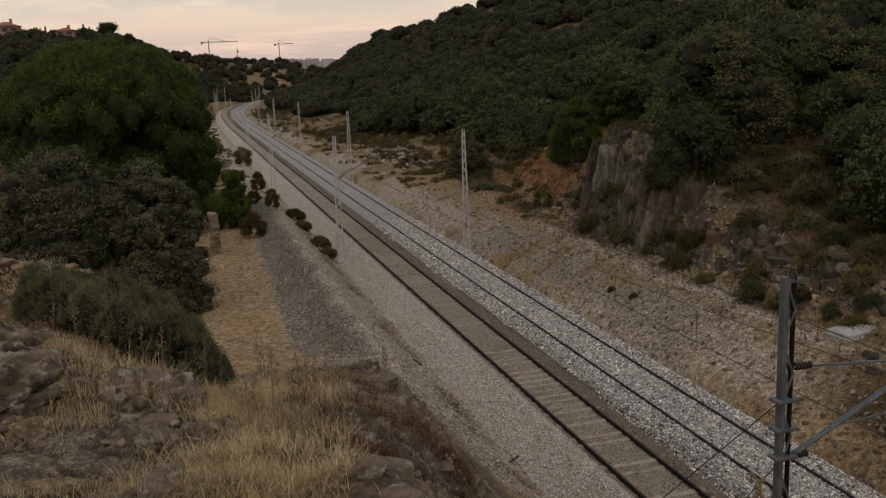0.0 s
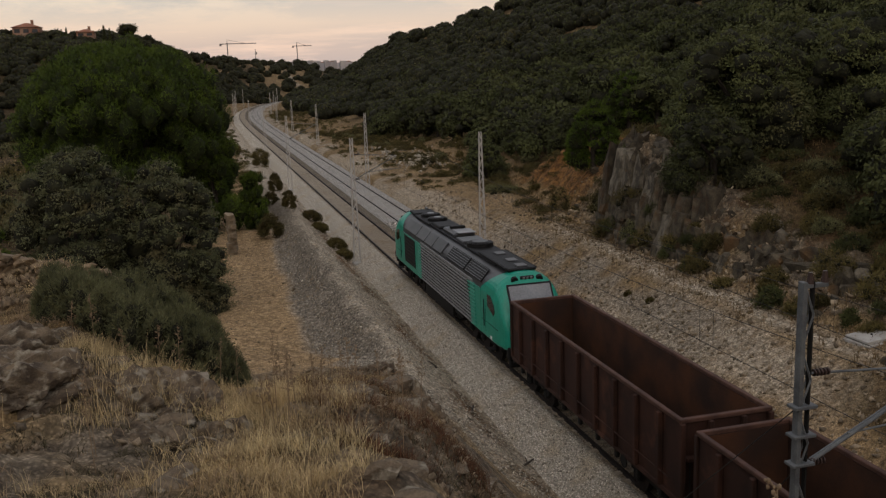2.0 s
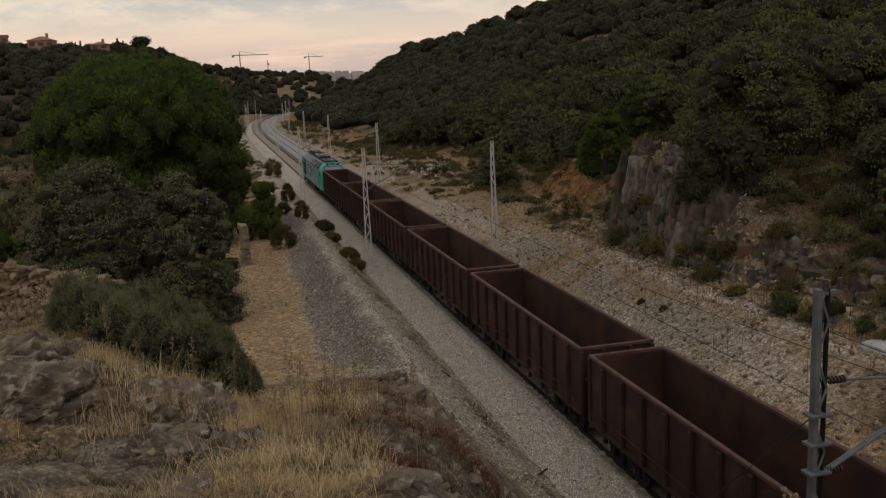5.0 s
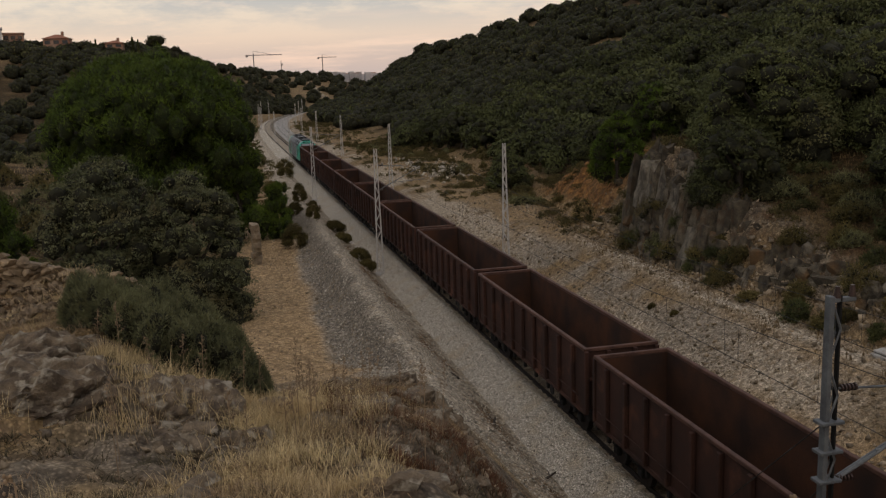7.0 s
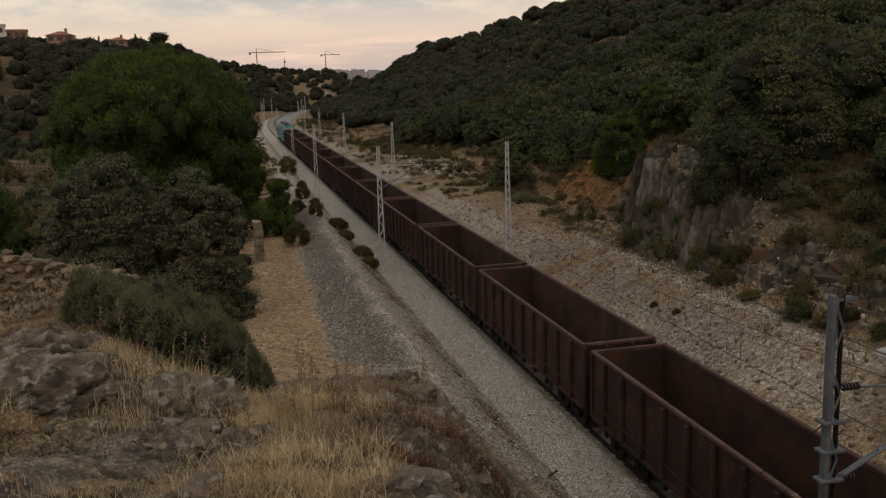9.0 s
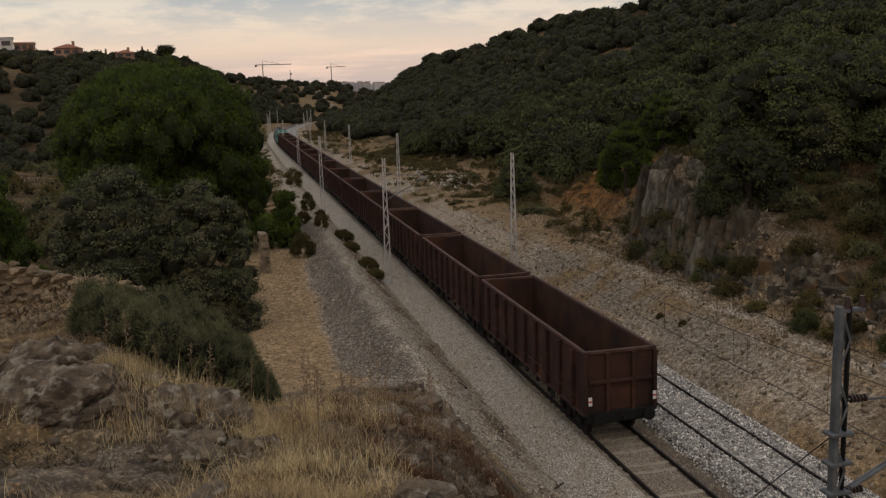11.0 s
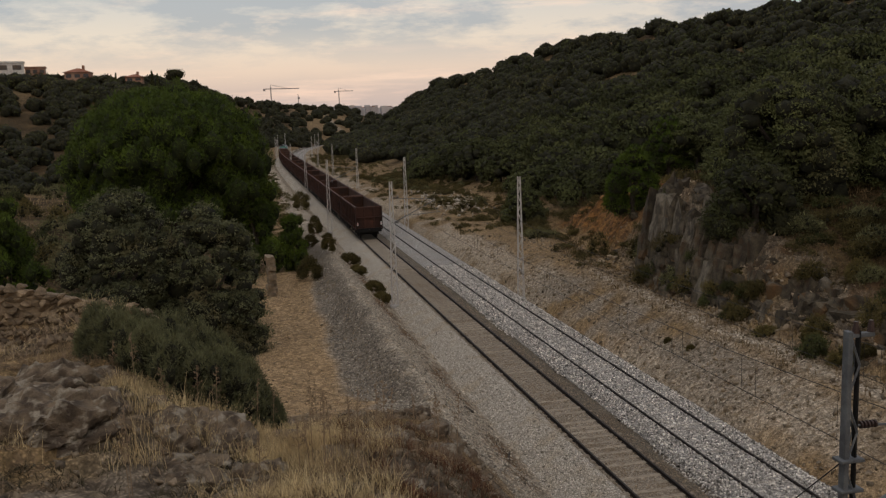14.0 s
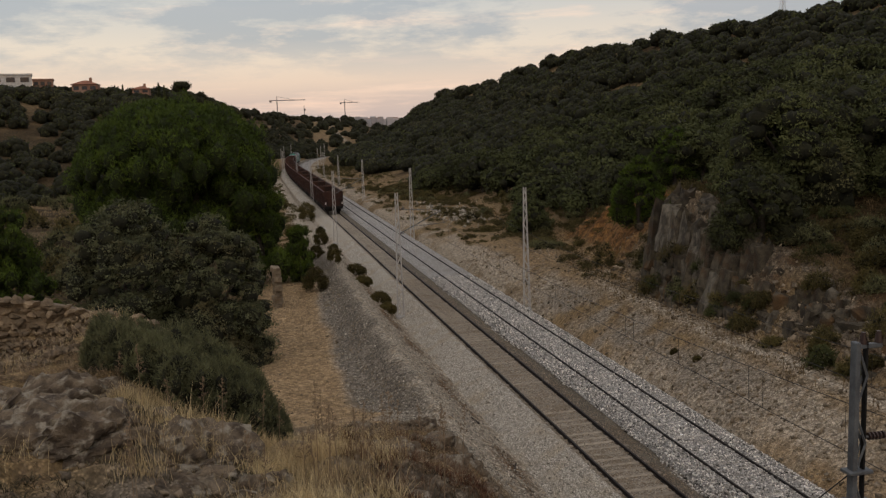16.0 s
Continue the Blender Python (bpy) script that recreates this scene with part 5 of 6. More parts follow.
blades(left_bank, RG, 7, (0.2, 0.6), 0.03, 0.5, M_GRASS, "valley_grass", "dry grass on the valley floor")


blades(knoll_spots(3000, 59, 3.0, 26, 0.0, 0.9, -16, 24, False), RG, 16, (0.03, 0.11), 0.004, 0.05, M_THYME, "low_herbs", "low dark dried herbs on the knoll", 0.8)
blades(knoll_spots(260, 57, 6.0, 12.0, 0.0, 1.4, 5, 17), RG, 22, (0.06, 0.22), 0.0028, 0.10, M_REDWEED, "red_weeds", "rust-red dry weeds on the knoll", 0.4)
blades(knoll_spots(600, 58, 4.0, 20.0, 0.14, 1.1, -16, 9), RG, 16, (0.12, 0.34), 0.0018, 0.08, M_PALE, "pale_grass", "pale seeding grass on the knoll", 0.4)


blades(knoll_spots(330, 63, 8.0, 9.8, -0.05, 1.2, -9, 4, False), RG, 18, (0.14, 0.34), 0.0022, 0.10, M_PALE, "seeding_grass", "pale seeding grass below the shrub", 0.3)


def seed_stalk(x, y, h, seed, scale=1.0):
    """A dead flower stalk with side shoots of small dry seed heads."""
    rng = np.random.default_rng(seed)
    t = thing("dead_flower_stalk", pose(x, y, stand(x, y, -0.03)), "dead grey flower stalk with dry seed heads", "stalk", "dead flower stalks")
    top = Vector((rng.normal(0, 0.05) * h, rng.normal(0, 0.05) * h, h))
    part("stem", rod((0, 0, 0), top, 0.004 * scale, 5, 0.002 * scale), M_STALK, t)
    V, F = [], []
    for j in range(11):
        k = 1.0 - 0.045 * j * min(1.0, 1 / h)
        a0 = top * k
        a1 = a0 + Vector((rng.normal(0, 1), rng.normal(0, 1), 0.6)).normalized() * (0.012 + 0.006 * j) * scale
        part("side_shoot", rod(a0, a1, 0.0016 * scale, 4), M_STALK, t)
        for i in range(9):
            c = np.array(a0 + (a1 - a0) * rng.uniform(0.5, 1.15)) + rng.normal(0, 0.006 * scale, 3)
            F.append(ICO_F + 12 * len(V))
            V.append(ICO_V * rng.uniform(0.0022, 0.0048) * scale * (1, 1, 1.4) + c)
    tagged(part("seed_head", np_mesh("seed_head", np.concatenate(V), np.concatenate(F), M_STALK), None, t), kind="stuff")


RS = np.random.default_rng(91)
for i in range(46):
    a, d = radians(RS.uniform(-9, 13)), RS.uniform(6.0, 11.5)
    seed_stalk(d * math.sin(a), d * math.cos(a), RS.uniform(0.45, 0.85), 900 + i)
seed_stalk(1.85, 2.40, 1.80, 960, 2.0)
seed_stalk(1.80, 2.46, 1.62, 963, 1.8)
seed_stalk(-0.50, 2.25, 1.02, 961, 1.3)

OCT_V = np.array([(1, 0, -0.3), (-1, 0, -0.4), (0, 1, -0.3), (0, -1, -0.5), (0, 0, 1)], float)
OCT_F = np.array([(0, 2, 4), (2, 1, 4), (1, 3, 4), (3, 0, 4), (0, 3, 1), (0, 1, 2)])


def stones(name, xy, z, size, material, label, seed, category="stones"):
    """Loose broken stones, each a little uneven solid."""
    rng = np.random.default_rng(seed)
    n = len(xy)
    k = size[0] * (size[1] / size[0]) ** (rng.random(n) ** 2.2)
    shape = (1 + 0.45 * rng.normal(size=(n, 5, 1))).clip(0.45, 1.7) * np.array((1.0, 0.85, 0.65))
    q = rng.normal(size=(n, 4))
    q /= np.linalg.norm(q, axis=1)[:, None]
    w, x, y, zz = q.T
    R = np.stack([1 - 2 * (y * y + zz * zz), 2 * (x * y - zz * w), 2 * (x * zz + y * w), 2 * (x * y + zz * w), 1 - 2 * (x * x + zz * zz), 2 * (y * zz - x * w),
                  2 * (x * zz - y * w), 2 * (y * zz + x * w), 1 - 2 * (x * x + y * y)], -1).reshape(n, 3, 3)
    V = np.einsum("nij,nkj->nki", R, OCT_V[None] * shape * k[:, None, None])
    V[:, :, 0] += xy[:, 0:1]
    V[:, :, 1] += xy[:, 1:2]
    V[:, :, 2] += (z + 0.25 * k)[:, None]
    F = OCT_F[None] + 5 * np.arange(n)[:, None, None]
    return tagged(new(name, np_mesh(name, V.reshape(-1, 3), F.reshape(-1, 3), material)), label, category, kind="stuff")


def strip(rng, n, x0, x1, y0, y1):
    y = y0 + (y1 - y0) * rng.random(n) ** 1.9
    return np.stack([rng.uniform(x0, x1, n), y], -1)


def bed_z(x, prof, centre):
    return np.interp(x - centre, [p[0] for p in prof], [p[1] for p in prof])


RB = np.random.default_rng(18)
xy = strip(RB, 60000, 14.75, 19.4, 12, 75)
edge = 14.95 + 0.45 * fbm(xy[:, 1], xy[:, 1] * 0 + 2.0, 4.0, 4, 31.0) - 0.55 * smooth(27, 21, xy[:, 1])
xy = xy[xy[:, 0] > edge]
stones("ballast_stones", xy, bed_z(xy[:, 0], [(-2.15, -0.262), (-1.7, -0.09), (-1.06, -0.085), (-1.0, -0.11), (1.0, -0.11), (1.06, -0.085), (1.75, -0.13), (2.75, -0.76)], TRACK_R) + 0.015, (0.030, 0.07), M_BALLAST, "clean pale ballast stones", 1)
xy = strip(RB, 15000, 10.2, 11.9, 14, 75)
stones("shoulder_stones", xy, bed_z(xy[:, 0], [(-3.1, -0.80), (-1.9, -0.26), (-1.35, -0.125), (-1.06, -0.145)], TRACK_L), (0.02, 0.05), M_GRAVEL, "tan grey shoulder stones", 2)
xy = strip(RB, 26000, 12.1, 14.9, 14, 75)
stones("old_ballast_stones", xy, bed_z(xy[:, 0], [(-1.04, -0.155), (1.02, -0.155), (1.12, -0.145), (1.30, -0.15), (1.72, -0.26)], TRACK_L), (0.02, 0.045), M_BALLAST_OLD, "dusty brown ballast stones", 3)
xy = strip(RB, 22000, 4.6, 10.0, 20, 95)
xy = xy[patches(xy[:, 0], xy[:, 1], 0)["gravel"] > 0.35]
stones("gravel_stones", xy, height(xy[:, 0], xy[:, 1]), (0.02, 0.07), M_GRAVEL, "grey gravel over the berm", 4)
xy = strip(RB, 15000, 19.2, 28.0, 18, 85)
stones("bank_stones", xy, height(xy[:, 0], xy[:, 1]), (0.014, 0.17), M_STONE, "broken stones over the bank and bench", 5)
xy = np.array(knoll_spots(4200, 61, 3.0, 32, -0.2, 3.0, -16, 24, False))
stones("knoll_stones", xy, height(xy[:, 0], xy[:, 1]), (0.008, 0.07), M_STONE, "broken stones over the knoll", 6)
a, d = np.radians(RB.uniform(-17, -1.2, 6000)), RB.uniform(13.6, 18.8, 6000)
xy = np.stack([d * np.sin(a), d * np.cos(a)], -1)
stones("rubble_stones", xy, height(xy[:, 0], xy[:, 1]), (0.03, 0.10), M_RUBBLE, "rubble of a ruined dry-stone wall", 7)
xy = np.stack([RB.normal(27.5, 2.2, 900), RB.normal(118, 7, 900)], -1)
stones("rubble_heap", xy, height(xy[:, 0], xy[:, 1]), (0.10, 0.45), M_GRAVEL, "heap of grey broken rock beside the line", 8)
xy = np.stack([RB.uniform(24.0, 26.5, 2500), RB.uniform(30, 62, 2500)], -1)
stones("scree_stones", xy, height(xy[:, 0], xy[:, 1]), (0.03, 0.24), M_STONE, "scree at the foot of the rock face", 9)
for i, (x, y, w, h) in enumerate(((24.6, 52.0, 1.8, 1.6), (24.9, 49.0, 1.5, 1.3), (25.0, 44.5, 1.4, 1.2), (25.6, 41.0, 1.2, 1.0), (26.0, 54.5, 1.8, 2.0), (25.2, 47.2, 1.0, 0.8), (27.2, 39.0, 1.6, 1.1), (28.4, 36.0, 1.5, 1.0),
                                  (26.8, 52.5, 1.6, 0.9), (30.2, 34.5, 1.8, 1.2), (31.5, 40.0, 2.2, 1.5), (33.0, 35.0, 2.0, 1.3), (30.0, 58.0, 2.2, 1.6), (29.6, 43.0, 2.0, 1.4))):
    bush(x, y, w, h, 820 + i, (M_BUSH, M_SHRUB, M_OAK)[i % 3], "dark scrub bush at the rock face", 2200, 0.055)
xy = np.stack([RB.uniform(-3, 6.2, 2600), RB.uniform(34, 100, 2600)], -1)
stones("path_stones", xy, height(xy[:, 0], xy[:, 1]), (0.02, 0.10), M_STONE, "small stones on the sand track", 10)

RD = np.random.default_rng(66)
for i in range(34):
    y = RD.uniform(29, 57)
    f = float(np.interp(y, FOOT_Y, FOOT_X))
    bush(f + RD.uniform(-1.0, 0.7), y, RD.uniform(0.6, 1.7), RD.uniform(0.4, 1.3), 1900 + i, (M_OAK, M_BUSH)[i % 2], "dark scrub bush at the foot of the rock", 1800, 0.05)
for i in range(30):
    y = RD.uniform(29, 47)
    f = float(np.interp(y, FOOT_Y, FOOT_X))
    bush(f + RD.uniform(2.5, 9.0), y, RD.uniform(1.0, 2.6), RD.uniform(0.5, 1.3), 1950 + i, (M_BUSH, M_OAK)[i % 2], "low olive scrub bush above the rock face", 1800, 0.06)

# the rest of the scrub along the slope, too much to count
scrub_blobs = []
while len(scrub_blobs) < 2600:
    x, y = RD.uniform(20, 46), 27 + 165 * RD.random() ** 1.3
    e = x - float(np.interp(y, FOOT_Y, FOOT_X))
    if (y < 58 and 2.0 < e < 15) or (y >= 58 and -3.5 < e < 6.5) or (y > 95 and -7 < e < 6):
        k, z = RD.uniform(0.3, 0.9), stand(x, y)
        for j in range(5):
            q = k * RD.uniform(0.35, 0.6)
            scrub_blobs.append((x + RD.normal(0, k * 0.55), y + RD.normal(0, k * 0.55), z + q * RD.uniform(0.1, 0.7), q, q, q * RD.uniform(0.6, 1.0)))
tagged(new("slope_scrub", np_mesh("slope_scrub", *crown(RD, scrub_blobs, 150000, 0.055, 2.4, inner=0.3, out=0.3), M_BUSH)), "dry olive scrub over the stony slope", "scrub", kind="stuff")


line_scrub = []
while len(line_scrub) < 2400:
    y = 88 + 210 * RD.random() ** 1.2
    right = RD.random() < 0.7
    f = float(np.interp(y, FOOT_Y, FOOT_X))
    x = float(bend(y)) + (RD.uniform(21.0, f + 4) if right else RD.uniform(-2.0, 8.8))
    k, z = RD.uniform(0.25, 0.8) * (1 + (y - 88) / 300), stand(x, y)
    for j in range(4):
        q = k * RD.uniform(0.35, 0.6)
        line_scrub.append((x + RD.normal(0, k * 0.6), y + RD.normal(0, k * 0.6), z + q * RD.uniform(0.1, 0.6), q, q, q * RD.uniform(0.6, 1.0)))
tagged(new("lineside_scrub", np_mesh("lineside_scrub", *crown(RD, line_scrub, 90000, 0.09, 2.2, inner=0.3, out=0.5), M_BUSH)), "low dry scrub scattered along the far line", "scrub", kind="stuff")


# ---------------------------------------------------------------- the rock face
def boulder(size, seed, rough=0.16, cuts=3):
    """A broken block of rock."""
    bm = bmesh.new()
    if cuts > 3:
        rng = np.random.default_rng(int(seed * 100))
        pts = rng.normal(size=(22, 3))
        pts = pts / np.linalg.norm(pts, axis=1)[:, None] * rng.uniform(0.42, 0.62, (22, 1))
        for p in pts:
            bm.verts.new(p * np.array(size))
        hull = bmesh.ops.convex_hull(bm, input=bm.verts)
        bmesh.ops.delete(bm, geom=[g for g in hull["geom_interior"] if isinstance(g, bmesh.types.BMVert)], context="VERTS")
        return bm
    else:
        bmesh.ops.create_cube(bm, size=1.0)
        bmesh.ops.subdivide_edges(bm, edges=bm.edges, cuts=cuts + 1, use_grid_fill=True)
    o = Vector((seed * 7.3, seed * 1.7, seed * 3.1))
    rough = rough * (1.5 if cuts > 3 else 1.0)
    for v in bm.verts:
        p = Vector((v.co.x * size[0], v.co.y * size[1], v.co.z * size[2]))
        round_ = 1 - 0.22 * max(0, v.co.length - 0.55)
        p_, p = p, Vector((p.x, p.y, p.z * 0.6))
        k = noise.noise_vector(p * 0.9 + o) * rough * 1.8 + noise.noise_vector(p * 2.7 + o) * rough * 0.9 + noise.cell_vector(p * 2.2 + o) * rough * 0.5
        v.co = p_ * round_ + k * min(size)
    return bm


def column_rock(size, seed, rings=6, sides=6, jag=0.10):
    """An upright split column with broken flat faces and a ragged head."""
    rng = np.random.default_rng(int(seed * 1000))
    turns = np.sort(rng.uniform(0, 1, sides) * 0.5 + np.arange(sides)) / sides * 2 * math.pi
    base = np.stack([np.sign(np.cos(turns)) * np.abs(np.cos(turns)) ** 0.5 * size[0] / 2, np.sign(np.sin(turns)) * np.abs(np.sin(turns)) ** 0.5 * size[1] / 2], -1)
    levels = np.concatenate([[0], np.sort(rng.uniform(0.12, 0.9, rings - 2)), [1]])
    sections = []
    for k, u in enumerate(levels):
        shift = rng.normal(0, jag * 0.5, 2) * size[1]
        grow = rng.uniform(0.82, 1.08) * (1 - 0.22 * u)
        ring = base * grow * (1 + rng.normal(0, jag, (sides, 1))) + shift
        z = -size[2] / 2 + size[2] * u + (rng.normal(0, 0.05 * size[2], sides) if k == len(levels) - 1 else np.zeros(sides))
        sections.append([(p[0], p[1], q) for p, q in zip(ring, z)])
    bm = loft(sections)
    bmesh.ops.triangulate(bm, faces=bm.faces)
    return bm


def rock_face():
    rng = np.random.default_rng(70)
    t = thing("rock_face", pose(25.2, 46.0, 1.2), "weathered grey and ochre rock face of upright slabs", "rock")
    for layer in range(4):
        y = -17.0 + 0.3 * layer
        while y < 8.0:
            wide = rng.uniform(0.7, 1.9)
            cz = float(np.interp(46.0 + y, CLIFF_Y, CLIFF_Z))
            h = (cz + (1.7 if y > -3 else 0.9)) * (rng.uniform(0.22, 0.36), rng.uniform(0.52, 0.66), rng.uniform(0.80, 0.90), rng.uniform(0.95, 1.02))[layer]
            x = (-0.15, 0.3, 0.75, 1.3)[layer] + rng.normal(0, 0.12) + 0.07 * max(0, -1 - y)
            o = part("rock_slab", column_rock((rng.uniform(0.9, 1.6), wide, h), rng.random() * 40, rng.integers(7, 12), rng.integers(7, 11), 0.07), M_SLAB if rng.random() < 0.2 else M_CLIFF, t)
            o.matrix_basis = pose(x, y + rng.normal(0, 0.15), h / 2 - 0.6, rng.normal(0, 3), rng.normal(8, 3), rng.normal(0, 12))
            y += wide * 0.55
    # the tall pale slabs at the end of the face
    for y, x, wide, h in ((7.3, 0.9, 1.6, 6.0), (6.2, 0.6, 1.9, 6.5), (5.0, 0.55, 1.7, 6.4), (3.9, 0.65, 1.6, 6.0), (2.8, 0.85, 1.5, 5.5)):
        o = part("rock_slab", column_rock((1.7, wide, h), 3.1 + y, 12, 9, 0.05), M_SLAB, t, "tall pale grey slab")
        o.matrix_basis = pose(x, y, h / 2 - 0.6, 1.5 * math.sin(y * 7), 7, 8 * math.sin(y * 5))
    # lower broken blocks where the face runs out
    for i in range(90):
        yy = rng.uniform(-17.0, 1.0)
        k = rng.uniform(0.3, 1.0)
        cz = float(np.interp(46.0 + yy, CLIFF_Y, CLIFF_Z))
        o = part("rock_block", boulder((k * 1.2, k, k * rng.uniform(0.8, 1.6)), 3.0 + i * 0.37, 0.2, 4), M_CLIFF if i % 3 else M_SLAB, t)
        u = rng.random()
        o.matrix_basis = pose(0.1 + 2.6 * u + rng.normal(0, 0.2), yy, 0.1 + (cz + 0.3) * u, rng.normal(0, 14), rng.normal(0, 14), rng.uniform(0, 360))
    return t


rock_face()


def single_rock(x, y, size, seed, label="grey lichened boulder in the dry grass", dz=0.05, material=None):
    o = tagged(part("boulder", boulder(size, seed, 0.2, 4), material or M_ROCK), label, "boulder", "boulders")
    o.matrix_basis = pose(x, y, stand(x, y) + size[2] * dz, seed * 31 % 25 - 12, seed * 17 % 20 - 10, seed * 57 % 360)


def outcrop(x, y, size, turn, seed, dz=0.0):
    """A worn, cracked hump of bedrock, half sunk in the ground."""
    bm = bmesh.new()
    bmesh.ops.create_icosphere(bm, subdivisions=5, radius=0.5)
    o = Vector((seed * 3.7, seed * 1.3, seed * 5.9))
    for v in bm.verts:
        p = Vector((v.co.x * size[0], v.co.y * size[1], v.co.z * size[2]))
        q = p + o
        big = noise.noise(q * 1.6) * 0.20 + abs(noise.noise(q * 4.0)) * 0.16 + abs(noise.noise(q * 8.0)) * 0.07
        crack = -0.09 * max(0.0, 1 - abs(noise.noise(Vector((q.x * 2.2, q.y * 2.2, q.z * 5.0)))) * 9)
        ledge = 0.05 * (math.floor(noise.noise(q * 2.6) * 5) / 5)
        fine = noise.noise(q * 15) * 0.035 + noise.noise(q * 31) * 0.02
        v.co = p + v.co.normalized() * (big + crack + ledge + fine) * min(1.0, size[0])
    ob = tagged(part("rock_outcrop", bm, M_ROCK), "pale lichened outcrop of worn bedrock in the dry grass", "rock", "rock outcrops")
    ob.matrix_basis = pose(x, y, stand(x, y) + dz - 0.10, 0, 0, turn)


for i, (x, y, s, a, dz) in enumerate(((-2.15, 10.2, (1.9, 1.1, 0.7), 15, 0.02), (-1.75, 8.3, (1.5, 0.9, 0.5), -10, -0.05), (-0.75, 8.2, (1.5, 0.8, 0.5), 8, -0.08),
                                      (-0.25, 7.5, (1.1, 0.6, 0.4), -12, -0.06), (-2.6, 8.9, (1.2, 1.0, 0.6), 30, 0.0), (1.9, 14.4, (1.3, 0.8, 0.6), 35, -0.1),
                                      (2.7, 15.3, (1.1, 0.7, 0.7), 10, 0.0), (3.3, 14.4, (0.8, 0.6, 0.5), 60, 0.0), (1.5, 10.8, (1.0, 0.6, 0.45), -20, -0.08), (-1.35, 15.45, (1.25, 0.9, 0.8), -12, 0.05))):
    outcrop(x, y, s, a, 1.7 + i, dz)


def dry_stone_wall():
    """Half-fallen courses of rough field stones along the edge of the knoll."""
    rng = np.random.default_rng(74)
    y0 = 15.5
    t = thing("dry_stone_wall", pose(-3.0, y0, 9.0), "half-fallen tan dry-stone wall on the knoll", "wall")
    kinds = []
    for i in range(7):
        me = bpy.data.meshes.new("stone")
        b = boulder((0.20, 0.24, 0.125), 5.0 + i * 1.9, 0.2, 4)
        b.to_mesh(me)
        b.free()
        me.materials.append(M_WALL_STONE)
        kinds.append(me)
    tops = ((-6.5, -5.0, -3.78, -3.12, -2.4, -1.84, -1.3), (10.55, 10.45, 10.28, 10.14, 9.90, 9.76, 9.5))
    z, row = 8.7, 0
    while z < 10.5:
        x = -4.9 + 0.1 * (row % 2)
        while x < -1.3:
            top = float(np.interp(x, *tops))
            if z < top + rng.normal(0, 0.03):
                o = new("stone", kinds[rng.integers(7)])
                o.parent = t
                k = rng.uniform(0.75, 1.25)
                o.matrix_basis = pose(x + 3.0, rng.normal(0, 0.05) + 0.10 * (z - 9), z - 9.0, rng.normal(0, 12), rng.normal(0, 10), rng.normal(0, 25)) @ Matrix.Diagonal((k, 1, rng.uniform(0.8, 1.15), 1))
            x += rng.uniform(0.12, 0.18)
        z += 0.09
        row += 1
    V, F = [], []
    for i, x in enumerate(np.linspace(-6.4, -1.4, 40)):
        top = float(np.interp(x, *tops)) - 0.05 - 9
        V += [(x + 3, 0.06, -1.0), (x + 3, 0.06, top), (x + 3, 0.75, top - 0.1), (x + 3, 0.75, -1.0)]
        if i:
            F += [(4 * i - 4 + k, 4 * i + k, 4 * i + (k + 1) % 4, 4 * i - 4 + (k + 1) % 4) for k in range(4)]
    part("rubble_fill", np_mesh("rubble_fill", V, F, M_RUBBLE), None, t, "earth and rubble core")


M_WALL_STONE = mat("tan_field_stone", (0.265, 0.195, 0.118), 0.95, 0, (0.14, 0.10, 0.063), 9, 45, 0.7, per_object=0.4)
dry_stone_wall()
for i, (x, y, s) in enumerate(((0.9, 11.8, (0.6, 0.4, 0.3)), (1.9, 13.6, (0.8, 0.5, 0.35)), (2.5, 12.6, (0.7, 0.5, 0.35)),
                               (3.0, 15.0, (1.2, 0.8, 0.6)), (3.6, 16.5, (0.9, 0.8, 0.5)), (1.4, 9.6, (0.7, 0.5, 0.35)), (2.2, 10.4, (0.8, 0.5, 0.4)), (4.2, 17.5, (1.1, 0.7, 0.5)), (0.2, 9.0, (0.7, 0.5, 0.3)),
                               (-1.2, 17.2, (0.7, 0.5, 0.35)), (-2.3, 17.0, (0.8, 0.5, 0.35)), (-0.5, 17.3, (0.6, 0.5, 0.3)))):
    single_rock(x, y, s, i + 1.3)
for i, (x, y, s) in enumerate(((26.8, 61.2, (1.0, 0.8, 0.6)), (26.2, 60.2, (0.7, 0.6, 0.5)), (26.5, 38.0, (1.1, 1.0, 0.9)), (27.2, 35.5, (1.0, 1.1, 0.8)), (33.5, 37.5, (1.8, 1.2, 1.0)), (34.8, 36.5, (1.6, 1.0, 0.9)),
                               (23.9, 26.5, (0.8, 0.6, 0.5)), (22.9, 25.3, (0.7, 0.5, 0.4)), (28.5, 62.0, (1.0, 0.7, 0.6)), (24.2, 23.5, (0.9, 0.7, 0.5)), (25.9, 40.0, (1.0, 1.0, 1.2)), (26.4, 36.8, (0.9, 0.8, 0.9)))):
    single_rock(x, y, s, i + 20.7, "angular grey rock on the stony bank", 0.05, M_CLIFF)


# stub of an old rubble wall beside the oak
def wall_stub():
    rng = np.random.default_rng(73)
    t = thing("rubble_wall_stub", pose(1.9, 65.5, stand(1.9, 65.5, -0.1)), "stub of an old tan rubble wall beside the oak", "wall")
    for k in range(9):
        for j in range(3):
            o = part("wall_stone", boulder((0.55, 0.5, 0.36), rng.random() * 30, 0.16, 1), M_STONE, t)
            o.matrix_basis = pose(rng.normal(0, 0.05), (j - 1) * 0.48 + 0.2 * (k % 2), 0.15 + 0.33 * k, 0, 0, rng.normal(0, 8))


wall_stub()
